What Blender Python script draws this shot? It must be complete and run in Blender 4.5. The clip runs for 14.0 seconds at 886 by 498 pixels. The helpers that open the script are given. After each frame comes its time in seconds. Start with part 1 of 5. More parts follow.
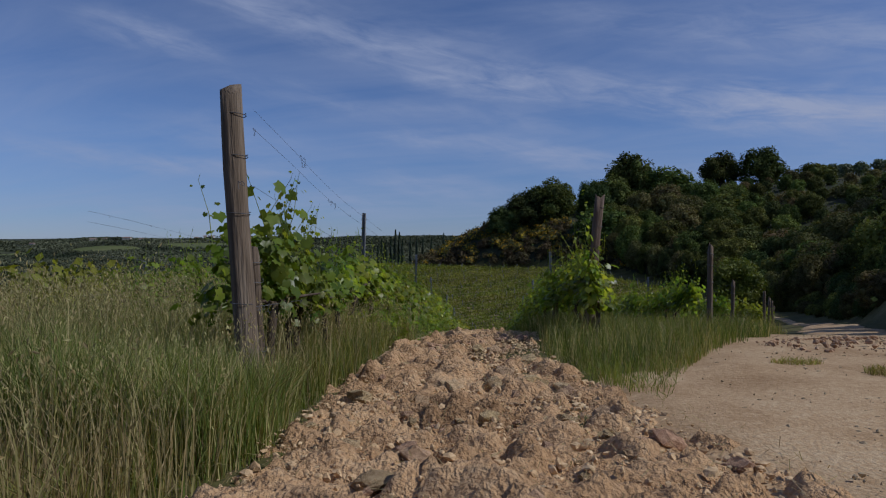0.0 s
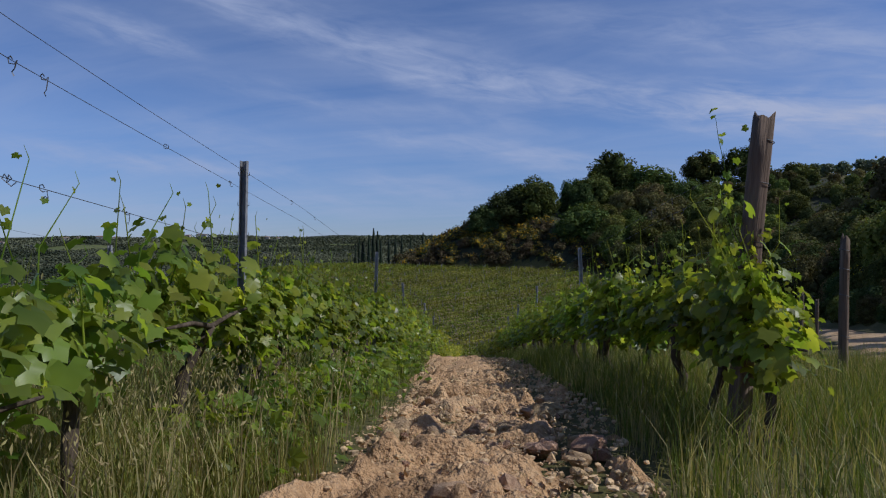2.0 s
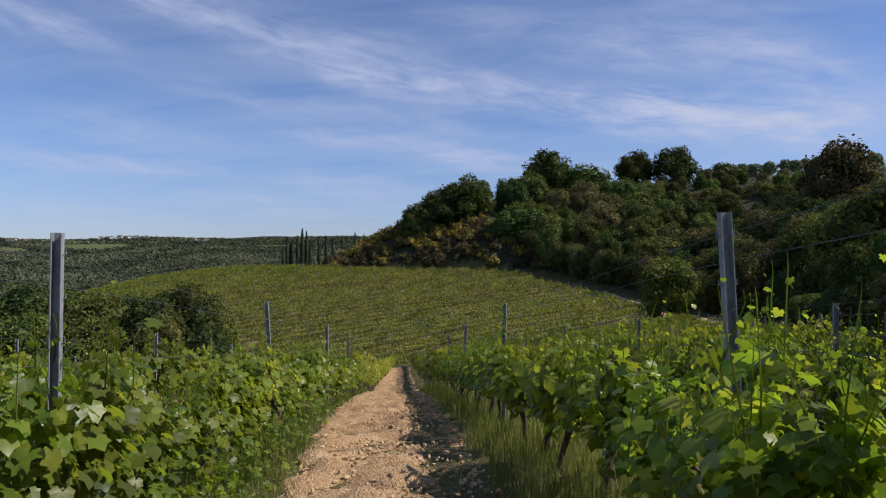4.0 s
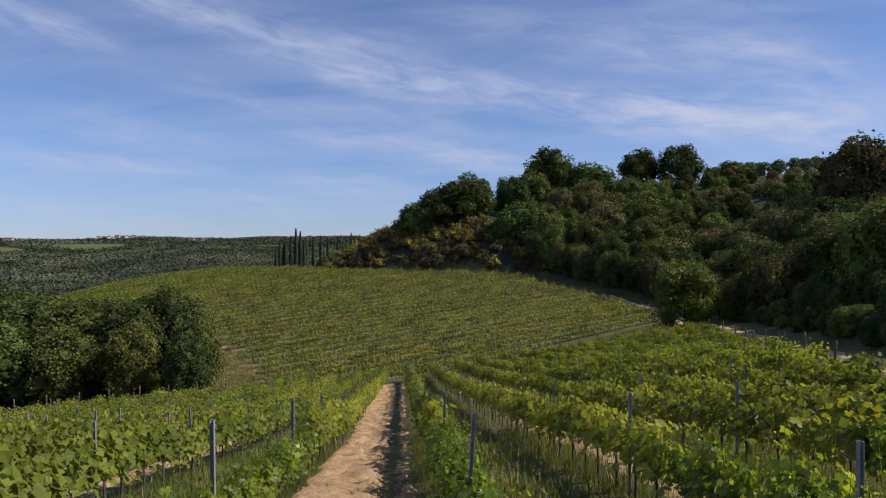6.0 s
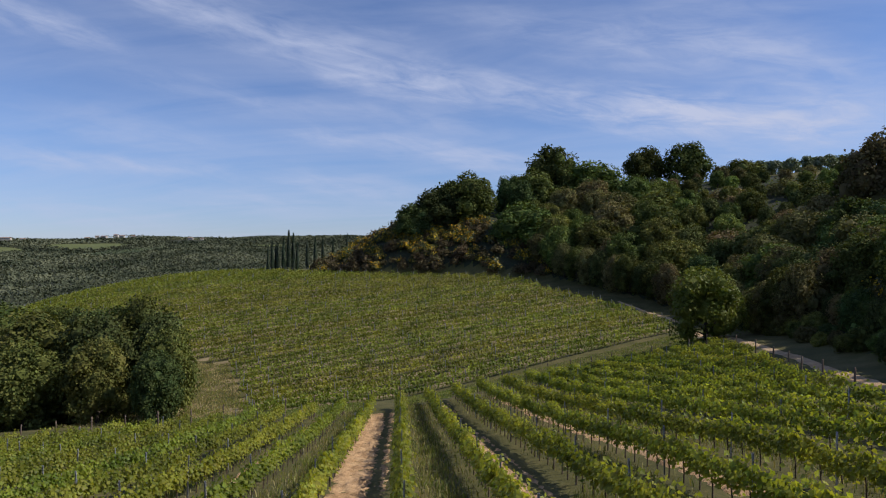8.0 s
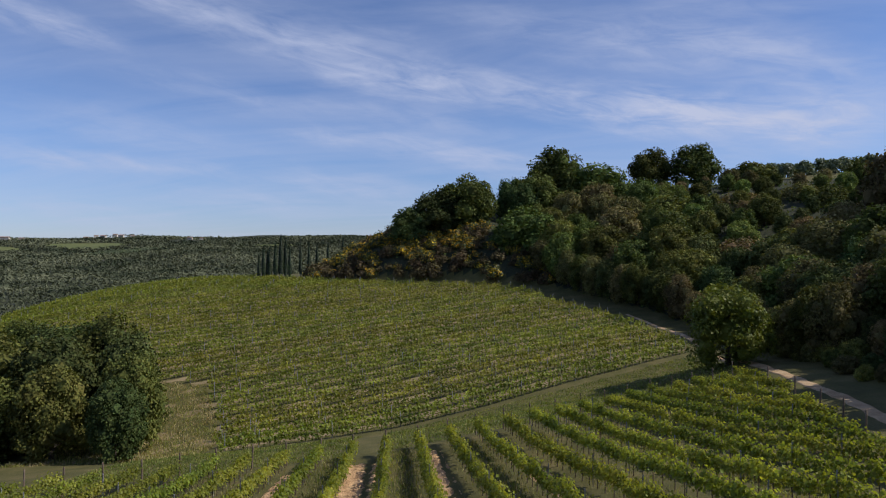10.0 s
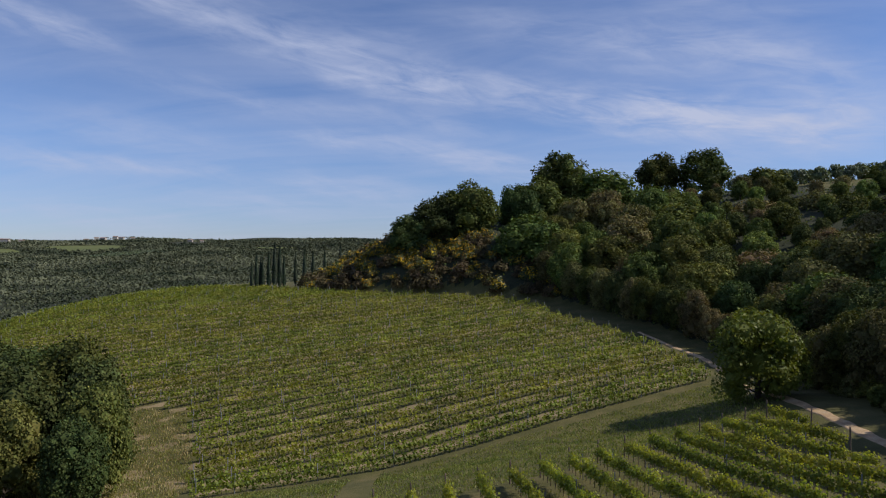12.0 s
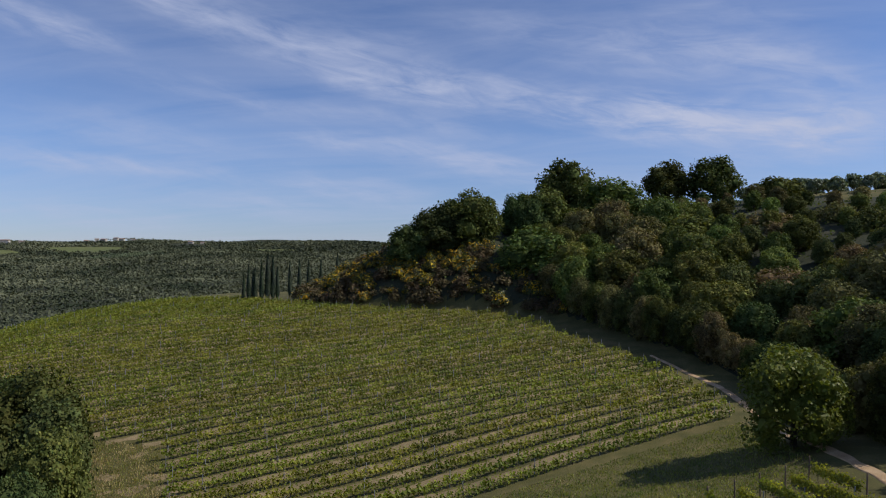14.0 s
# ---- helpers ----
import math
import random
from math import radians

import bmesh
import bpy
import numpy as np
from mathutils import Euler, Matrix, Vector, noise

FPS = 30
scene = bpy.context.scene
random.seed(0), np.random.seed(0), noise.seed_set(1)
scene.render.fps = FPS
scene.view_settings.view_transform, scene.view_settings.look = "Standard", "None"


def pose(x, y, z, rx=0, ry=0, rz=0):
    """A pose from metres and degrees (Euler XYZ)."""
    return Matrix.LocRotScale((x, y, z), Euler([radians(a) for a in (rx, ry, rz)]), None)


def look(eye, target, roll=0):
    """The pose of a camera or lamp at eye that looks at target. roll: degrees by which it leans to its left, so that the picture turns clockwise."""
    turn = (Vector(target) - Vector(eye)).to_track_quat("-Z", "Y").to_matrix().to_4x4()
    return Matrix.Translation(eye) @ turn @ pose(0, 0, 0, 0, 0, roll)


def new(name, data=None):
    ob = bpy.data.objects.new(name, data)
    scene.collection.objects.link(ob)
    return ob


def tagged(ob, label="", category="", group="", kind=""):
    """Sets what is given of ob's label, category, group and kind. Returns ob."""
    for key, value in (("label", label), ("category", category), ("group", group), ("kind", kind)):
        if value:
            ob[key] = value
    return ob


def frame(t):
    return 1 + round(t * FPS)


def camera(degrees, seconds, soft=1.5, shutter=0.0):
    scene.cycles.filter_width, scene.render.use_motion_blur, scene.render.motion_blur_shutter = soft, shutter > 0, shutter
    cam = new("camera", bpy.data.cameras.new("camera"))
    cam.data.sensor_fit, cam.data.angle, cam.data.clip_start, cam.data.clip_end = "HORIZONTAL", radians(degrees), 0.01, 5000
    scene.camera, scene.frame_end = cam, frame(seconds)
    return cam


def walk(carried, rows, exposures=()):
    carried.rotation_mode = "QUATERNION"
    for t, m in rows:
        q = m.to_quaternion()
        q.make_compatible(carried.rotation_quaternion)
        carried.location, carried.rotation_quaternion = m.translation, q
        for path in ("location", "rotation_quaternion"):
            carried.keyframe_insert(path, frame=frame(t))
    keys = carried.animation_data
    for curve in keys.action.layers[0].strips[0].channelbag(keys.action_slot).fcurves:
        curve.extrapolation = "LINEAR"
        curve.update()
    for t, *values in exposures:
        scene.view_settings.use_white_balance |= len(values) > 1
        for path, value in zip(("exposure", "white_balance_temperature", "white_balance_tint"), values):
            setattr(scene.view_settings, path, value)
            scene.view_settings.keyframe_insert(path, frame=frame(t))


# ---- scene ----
# camera: seconds, x, y, z, yaw, pitch, roll
PATH = [
    (0.0, 0.012, 0.432, 0.760, 4.54, -0.03, 0.04),
    (0.5, -0.065, 1.343, 0.745, 4.49, -0.02, 0.08),
    (1.0, -0.121, 2.465, 0.733, 4.54, -0.02, -0.15),
    (1.5, -0.234, 3.823, 0.692, 3.97, -0.02, -0.14),
    (2.0, -0.286, 5.247, 0.679, 2.78, -0.04, 0.15),
    (2.5, -0.272, 6.728, 0.606, 0.16, -0.01, -0.05),
    (3.0, -0.239, 8.462, 0.548, -2.47, 0.01, -0.13),
    (5.5, 0.159, 16.506, 0.572, -3.00, 0.04, -0.14),
    (6.0, 0.297, 18.155, 0.849, -2.98, 0.02, -0.11),
    (6.5, 0.429, 19.912, 1.083, -2.99, -0.01, -0.10),
    (7.0, 0.623, 21.624, 1.288, -2.96, -0.03, -0.13),
    (7.5, 0.814, 23.435, 1.466, -2.97, -0.04, -0.16),
    (8.0, 0.992, 25.225, 1.699, -2.97, -0.07, -0.16),
    (10.5, 2.066, 33.973, 3.738, -2.91, -0.11, -0.01),
    (11.0, 2.174, 35.650, 4.145, -2.89, -0.05, 0.04),
    (11.5, 2.337, 37.229, 4.546, -2.84, 0.01, 0.04),
    (12.0, 2.476, 38.858, 4.955, -2.82, 0.09, 0.06),
    (12.5, 2.670, 40.544, 5.366, -2.76, 0.19, 0.12),
    (13.0, 2.770, 42.183, 5.982, -2.78, 0.19, 0.16),
    (13.5, 2.890, 43.721, 6.581, -2.74, 0.21, 0.22),
    (14.0, 3.064, 45.376, 7.108, -2.71, 0.28, 0.34),
]
EXPOSURES = [(0.0, -0.36, 5900, 10), (1.0, -0.31, 5900, 10), (1.5, -0.17, 5900, 10), (2.0, -0.03, 5950, 10), (2.5, 0.2, 6300, 10), (3.0, 0.37, 6480, 10), (5.5, 0.42, 6550, 10), (11.0, 0.36, 6550, 10), (14.0, 0.29, 6550, 10)]
cam = camera(67.5, 14.0, soft=1.15, shutter=0.0)
walk(cam, [(t, pose(x, y, z, 90 + p, -r, yw)) for t, x, y, z, yw, p, r in PATH], EXPOSURES)

# ---- light ----
SUN_ELEV, SUN_AZ = 43.0, 97.0          # degrees; azimuth clockwise from +y
sun_way = Vector((math.sin(radians(SUN_AZ)) * math.cos(radians(SUN_ELEV)),
                  math.cos(radians(SUN_AZ)) * math.cos(radians(SUN_ELEV)), math.sin(radians(SUN_ELEV))))
sun_data = bpy.data.lights.new("sun", "SUN")
sun_data.energy, sun_data.angle, sun_data.color = 3.25, radians(0.5), (1.0, 0.955, 0.88)
sun = new("sun", sun_data)
sun.matrix_world = look(Vector((60, 20, 80)), Vector((60, 20, 80)) - sun_way)

world = bpy.data.worlds.new("sky")
scene.world = world
world.use_nodes = True


def build_sky(nt):
    nt.nodes.clear()
    n, l = nt.nodes.new, nt.links.new
    out, bg = n("ShaderNodeOutputWorld"), n("ShaderNodeBackground")
    sky = n("ShaderNodeTexSky")
    sky.sky_type, sky.sun_disc = "NISHITA", False
    sky.sun_elevation, sky.sun_rotation = radians(SUN_ELEV), radians(SUN_AZ)
    sky.altitude, sky.air_density, sky.dust_density, sky.ozone_density = 250, 0.9, 0.05, 3.8
    # thin high cloud: streaks on a plane far above, met by the direction of the sky
    co = n("ShaderNodeTexCoord")
    sep = n("ShaderNodeSeparateXYZ")
    l(co.outputs["Generated"], sep.inputs[0])
    up = n("ShaderNodeMath"); up.operation = "MAXIMUM"; up.inputs[1].default_value = 0.0
    l(sep.outputs["Z"], up.inputs[0])
    lift = n("ShaderNodeMath"); lift.operation = "ADD"; lift.inputs[1].default_value = 0.12
    l(up.outputs[0], lift.inputs[0])
    px = n("ShaderNodeMath"); px.operation = "DIVIDE"
    py = n("ShaderNodeMath"); py.operation = "DIVIDE"
    l(sep.outputs["X"], px.inputs[0]); l(lift.outputs[0], px.inputs[1])
    l(sep.outputs["Y"], py.inputs[0]); l(lift.outputs[0], py.inputs[1])
    plane = n("ShaderNodeCombineXYZ")
    l(px.outputs[0], plane.inputs[0]); l(py.outputs[0], plane.inputs[1])
    mp = n("ShaderNodeMapping")
    mp.vector_type = "TEXTURE"
    mp.inputs["Rotation"].default_value = (0, 0, radians(-16))
    mp.inputs["Scale"].default_value = (1.9, 0.66, 1)
    l(plane.outputs[0], mp.inputs[0])
    streak = n("ShaderNodeTexNoise")
    streak.inputs["Scale"].default_value, streak.inputs["Detail"].default_value = 1.2, 10
    streak.inputs["Roughness"].default_value, streak.inputs["Distortion"].default_value = 0.62, 0.6
    l(mp.outputs[0], streak.inputs["Vector"])
    # the sky's own map: bearing from +y and rise, both in degrees, with frayed edges
    bear = n("ShaderNodeMath"); bear.operation = "ARCTAN2"
    l(sep.outputs["X"], bear.inputs[0]); l(sep.outputs["Y"], bear.inputs[1])
    rise = n("ShaderNodeMath"); rise.operation = "ARCSINE"
    l(sep.outputs["Z"], rise.inputs[0])
    chart = n("ShaderNodeCombineXYZ")
    l(bear.outputs[0], chart.inputs[0]); l(rise.outputs[0], chart.inputs[1])
    degs = n("ShaderNodeVectorMath"); degs.operation = "SCALE"; degs.inputs["Scale"].default_value = 57.2958
    l(chart.outputs[0], degs.inputs[0])
    long_mp = n("ShaderNodeMapping"); long_mp.vector_type = "TEXTURE"
    long_mp.inputs["Rotation"].default_value = (0, 0, radians(-7))
    long_mp.inputs["Scale"].default_value = (9.0, 2.2, 1)
    l(degs.outputs[0], long_mp.inputs[0])
    fray = n("ShaderNodeTexNoise")
    fray.inputs["Scale"].default_value, fray.inputs["Detail"].default_value, fray.inputs["Roughness"].default_value = 1.0, 6, 0.6
    l(long_mp.outputs[0], fray.inputs["Vector"])
    shift = n("ShaderNodeVectorMath"); shift.operation = "MULTIPLY_ADD"
    shift.inputs[1].default_value = (7.0, 2.6, 0.0)
    l(fray.outputs["Color"], shift.inputs[0])
    off = n("ShaderNodeVectorMath"); off.operation = "SUBTRACT"; off.inputs[1].default_value = (3.5, 1.3, 0.0)
    l(degs.outputs[0], off.inputs[0]); l(off.outputs[0], shift.inputs[2])
    flat = n("ShaderNodeVectorMath"); flat.operation = "MULTIPLY"; flat.inputs[1].default_value = (1, 1, 0)
    l(shift.outputs[0], flat.inputs[0])
    total = None
    for az, el, half_long, half_thick, tilt, dense in CLOUD_BANDS:
        m_b = n("ShaderNodeMapping"); m_b.vector_type = "TEXTURE"
        m_b.inputs["Location"].default_value = (az, el, 0)
        m_b.inputs["Rotation"].default_value = (0, 0, radians(tilt))
        m_b.inputs["Scale"].default_value = (half_long * 1.5, half_thick * 1.9, 1)
        l(flat.outputs[0], m_b.inputs[0])
        size = n("ShaderNodeVectorMath"); size.operation = "LENGTH"
        l(m_b.outputs[0], size.inputs[0])
        fade = n("ShaderNodeMapRange"); fade.interpolation_type = "SMOOTHSTEP"
        fade.inputs[1].default_value, fade.inputs[2].default_value = 0.0, 1.0
        fade.inputs[3].default_value, fade.inputs[4].default_value = dense, 0.0
        l(size.outputs["Value"], fade.inputs[0])
        if total is None:
            total = fade.outputs[0]
        else:
            plus = n("ShaderNodeMath"); plus.operation = "ADD"
            l(total, plus.inputs[0]); l(fade.outputs[0], plus.inputs[1])
            total = plus.outputs[0]
    # fine streaks and wisps inside the bands, and a thin veil of them everywhere
    wisp_mp = n("ShaderNodeMapping"); wisp_mp.vector_type = "TEXTURE"
    wisp_mp.inputs["Rotation"].default_value = (0, 0, radians(-9))
    wisp_mp.inputs["Scale"].default_value = (4.2, 1.0, 1)
    l(degs.outputs[0], wisp_mp.inputs[0])
    wisp = n("ShaderNodeTexNoise")
    wisp.inputs["Scale"].default_value, wisp.inputs["Detail"].default_value = 0.75, 9
    wisp.inputs["Roughness"].default_value, wisp.inputs["Distortion"].default_value = 0.6, 0.5
    l(wisp_mp.outputs[0], wisp.inputs["Vector"])
    r1 = n("ShaderNodeMapRange"); r1.inputs[1].default_value, r1.inputs[2].default_value = 0.36, 0.66
    r1.inputs[3].default_value, r1.inputs[4].default_value = 0.3, 1.5
    l(wisp.outputs[0], r1.inputs[0])
    bands = n("ShaderNodeMath"); bands.operation = "MULTIPLY"
    l(total, bands.inputs[0]); l(r1.outputs[0], bands.inputs[1])
    r2 = n("ShaderNodeMapRange"); r2.inputs[1].default_value, r2.inputs[2].default_value = 0.36, 0.72
    r2.inputs[3].default_value, r2.inputs[4].default_value = 0.04, 0.45
    l(streak.outputs[0], r2.inputs[0])
    amt = n("ShaderNodeMath"); amt.operation = "ADD"
    l(bands.outputs[0], amt.inputs[0]); l(r2.outputs[0], amt.inputs[1])
    soft = n("ShaderNodeMath"); soft.operation = "MULTIPLY"; soft.inputs[1].default_value = CLOUD
    l(amt.outputs[0], soft.inputs[0])
    # the veil thickens towards the horizon
    low = n("ShaderNodeMapRange"); low.inputs[1].default_value, low.inputs[2].default_value = 0.0, 0.22
    low.inputs[3].default_value, low.inputs[4].default_value = 0.06, 0.0
    l(up.outputs[0], low.inputs[0])
    both = n("ShaderNodeMath"); both.operation = "ADD"; both.use_clamp = True
    l(soft.outputs[0], both.inputs[0]); l(low.outputs[0], both.inputs[1])
    mix = n("ShaderNodeMix"); mix.data_type = "RGBA"
    l(both.outputs[0], mix.inputs[0])
    tone = n("ShaderNodeMix"); tone.data_type = "RGBA"; tone.blend_type = "MULTIPLY"
    tone.inputs[0].default_value = 1.0
    tone.inputs[7].default_value = SKY_TONE
    l(sky.outputs[0], tone.inputs[6])
    dim = n("ShaderNodeMapRange"); dim.inputs[1].default_value, dim.inputs[2].default_value = 0.0, 0.16
    dim.inputs[3].default_value, dim.inputs[4].default_value = 1.0, 0.0
    l(up.outputs[0], dim.inputs[0])
    haze = n("ShaderNodeMix"); haze.data_type = "RGBA"; haze.blend_type = "MULTIPLY"
    haze.inputs[7].default_value = (0.66, 0.70, 0.80, 1)
    l(dim.outputs[0], haze.inputs[0]); l(tone.outputs[2], haze.inputs[6])
    l(haze.outputs[2], mix.inputs[6])
    mix.inputs[7].default_value = CLOUD_COLOUR
    l(mix.outputs[2], bg.inputs[0])
    bg.inputs[1].default_value = SKY_STRENGTH
    l(bg.outputs[0], out.inputs[0])


# bands of cirrus: bearing, rise, half length, half thickness, tilt in degrees; density
CLOUD_BANDS = [(14.0, 12.2, 19.0, 1.4, -6.5, 0.72), (22.6, 10.6, 8.5, 1.4, -4, 0.75), (31.8, 8.9, 7.1, 1.6, 3, 0.75), (-28.3, 16.2, 5.3, 0.9, -8, 0.60),
               (-19.4, 18.9, 5.4, 1.2, -17, 0.60), (-25.4, 6.7, 15.1, 0.7, -4, 0.50), (-6.4, 9.5, 4.3, 0.8, -3, 0.40), (3.8, 8.1, 7.8, 1.0, -9, 0.55),
               (-24.6, 2.7, 7.3, 1.0, -4, 0.35), (-5.0, 5.4, 7.2, 1.2, -7, 0.40), (-4.0, 15.7, 11.1, 2.1, -11, 0.50), (24.6, 17.3, 8.0, 2.3, -9, 0.30),
               (32.6, 12.4, 7.0, 1.3, -8, 0.40), (-22.3, 9.5, 8.0, 0.9, -6, 0.30), (-11.5, 17.3, 7.3, 1.4, -17, 0.30)]
CLOUD_BANDS += [(15.0, 17.5, 13.0, 1.1, -9, 0.35), (29.0, 14.6, 9.0, 0.9, -7, 0.35), (0.0, 11.0, 9.0, 0.8, -8, 0.35), (-15.0, 12.4, 9.0, 0.8, -8, 0.30),
                (18.0, 15.0, 8.0, 0.7, -9, 0.30), (12.0, 6.4, 10.0, 0.8, -5, 0.30), (-12.0, 3.8, 9.0, 0.8, -5, 0.28)]
CLOUD, CLOUD_COLOUR, SKY_TONE, SKY_STRENGTH = 0.66, (5.0, 5.6, 7.6, 1), (0.92, 0.97, 1.2, 1), 0.075
build_sky(world.node_tree)

# ---- materials ----
def material(name):
    m = bpy.data.materials.new(name)
    m.use_nodes = True
    m.node_tree.nodes.clear()
    return m


def surface(name, colours, scale=3.0, fine=40.0, rough=0.9, bump=0.3, bump_scale=30.0, spread=0.0, detail=6.0, dist=0.02, spec=0.2, stretch=1.0):
    """An opaque rough surface: a ramp of colours over two sizes of noise, a fine relief, a spread per object."""
    m = material(name)
    nt = m.node_tree
    n, l = nt.nodes.new, nt.links.new
    out, b = n("ShaderNodeOutputMaterial"), n("ShaderNodeBsdfPrincipled")
    l(b.outputs[0], out.inputs[0])
    co, grain = n("ShaderNodeTexCoord"), n("ShaderNodeMapping")
    grain.inputs["Scale"].default_value = (1, 1, stretch)
    l(co.outputs["Object"], grain.inputs[0])
    big, small = n("ShaderNodeTexNoise"), n("ShaderNodeTexNoise")
    for node, s in ((big, scale), (small, fine)):
        node.inputs["Scale"].default_value, node.inputs["Detail"].default_value = s, detail
        node.inputs["Roughness"].default_value = 0.6
        l(grain.outputs[0], node.inputs["Vector"])
    mx = n("ShaderNodeMix"); mx.data_type = "FLOAT"; mx.inputs[0].default_value = 0.45
    l(big.outputs[0], mx.inputs[2]); l(small.outputs[0], mx.inputs[3])
    ramp = n("ShaderNodeValToRGB")
    els = ramp.color_ramp.elements
    while len(els) < len(colours):
        els.new(0.5)
    for i, c in enumerate(colours):
        els[i].position = 0.33 + 0.34 * i / max(1, len(colours) - 1)
        els[i].color = (*c, 1)
    l(mx.outputs[0], ramp.inputs[0])
    last = ramp.outputs[0]
    if spread:
        last = spread_colour(nt, last, spread)
    l(last, b.inputs["Base Color"])
    b.inputs["Roughness"].default_value = rough
    b.inputs["Specular IOR Level"].default_value = spec
    bn, bp = n("ShaderNodeTexNoise"), n("ShaderNodeBump")
    bn.inputs["Scale"].default_value, bn.inputs["Detail"].default_value = bump_scale, 5
    l(grain.outputs[0], bn.inputs["Vector"])
    bp.inputs["Strength"].default_value, bp.inputs["Distance"].default_value = bump, dist
    l(bn.outputs[0], bp.inputs["Height"])
    l(bp.outputs[0], b.inputs["Normal"])
    return m


def spread_colour(nt, socket, amount, island=False):
    """Brightness and hue that differ from object to object, or from piece to piece of a joined mesh."""
    n, l = nt.nodes.new, nt.links.new
    if island:
        rnd = n("ShaderNodeNewGeometry").outputs["Random Per Island"]
    else:
        rnd = n("ShaderNodeObjectInfo").outputs["Random"]
    hsv, r1, r2 = n("ShaderNodeHueSaturation"), n("ShaderNodeMapRange"), n("ShaderNodeMapRange")
    r1.inputs[3].default_value, r1.inputs[4].default_value = 1 - amount, 1 + amount
    far = n("ShaderNodeMath"); far.operation = "MULTIPLY"; far.inputs[1].default_value = 7.31
    frac = n("ShaderNodeMath"); frac.operation = "FRACT"
    l(rnd, far.inputs[0]); l(far.outputs[0], frac.inputs[0])
    hue = 0.06 if island else 0.1
    r2.inputs[3].default_value, r2.inputs[4].default_value = 0.5 - hue * amount, 0.5 + hue * amount
    l(rnd, r1.inputs[0]); l(frac.outputs[0], r2.inputs[0])
    l(r1.outputs[0], hsv.inputs["Value"]); l(r2.outputs[0], hsv.inputs["Hue"])
    l(socket, hsv.inputs["Color"])
    return hsv.outputs[0]


def leafage(name, dark, light, glow=0.35, rough=0.5, spread=0.3, obj_spread=0.15, scale=0.8, spec=0.3):
    """Leaves: a colour that differs from leaf to leaf and from clump to clump; light comes through them."""
    m = material(name)
    nt = m.node_tree
    n, l = nt.nodes.new, nt.links.new
    out, b = n("ShaderNodeOutputMaterial"), n("ShaderNodeBsdfPrincipled")
    tr, mix = n("ShaderNodeBsdfTranslucent"), n("ShaderNodeMixShader")
    co, noi = n("ShaderNodeTexCoord"), n("ShaderNodeTexNoise")
    noi.inputs["Scale"].default_value, noi.inputs["Detail"].default_value = scale, 4
    l(co.outputs["Object"], noi.inputs["Vector"])
    rng = n("ShaderNodeMapRange"); rng.inputs[1].default_value, rng.inputs[2].default_value = 0.35, 0.65
    l(noi.outputs[0], rng.inputs[0])
    cm = n("ShaderNodeMix"); cm.data_type = "RGBA"
    cm.inputs[6].default_value, cm.inputs[7].default_value = (*dark, 1), (*light, 1)
    l(rng.outputs[0], cm.inputs[0])
    last = spread_colour(nt, cm.outputs[2], spread, island=True)
    last = spread_colour(nt, last, obj_spread)
    l(last, b.inputs["Base Color"])
    b.inputs["Roughness"].default_value, b.inputs["Specular IOR Level"].default_value = rough, spec
    warm = n("ShaderNodeMix"); warm.data_type = "RGBA"; warm.blend_type = "MULTIPLY"; warm.inputs[0].default_value = 1
    warm.inputs[7].default_value = (1.5, 1.45, 0.6, 1)
    l(last, warm.inputs[6]); l(warm.outputs[2], tr.inputs[0])
    mix.inputs[0].default_value = glow
    l(b.outputs[0], mix.inputs[1]); l(tr.outputs[0], mix.inputs[2]); l(mix.outputs[0], out.inputs[0])
    return m


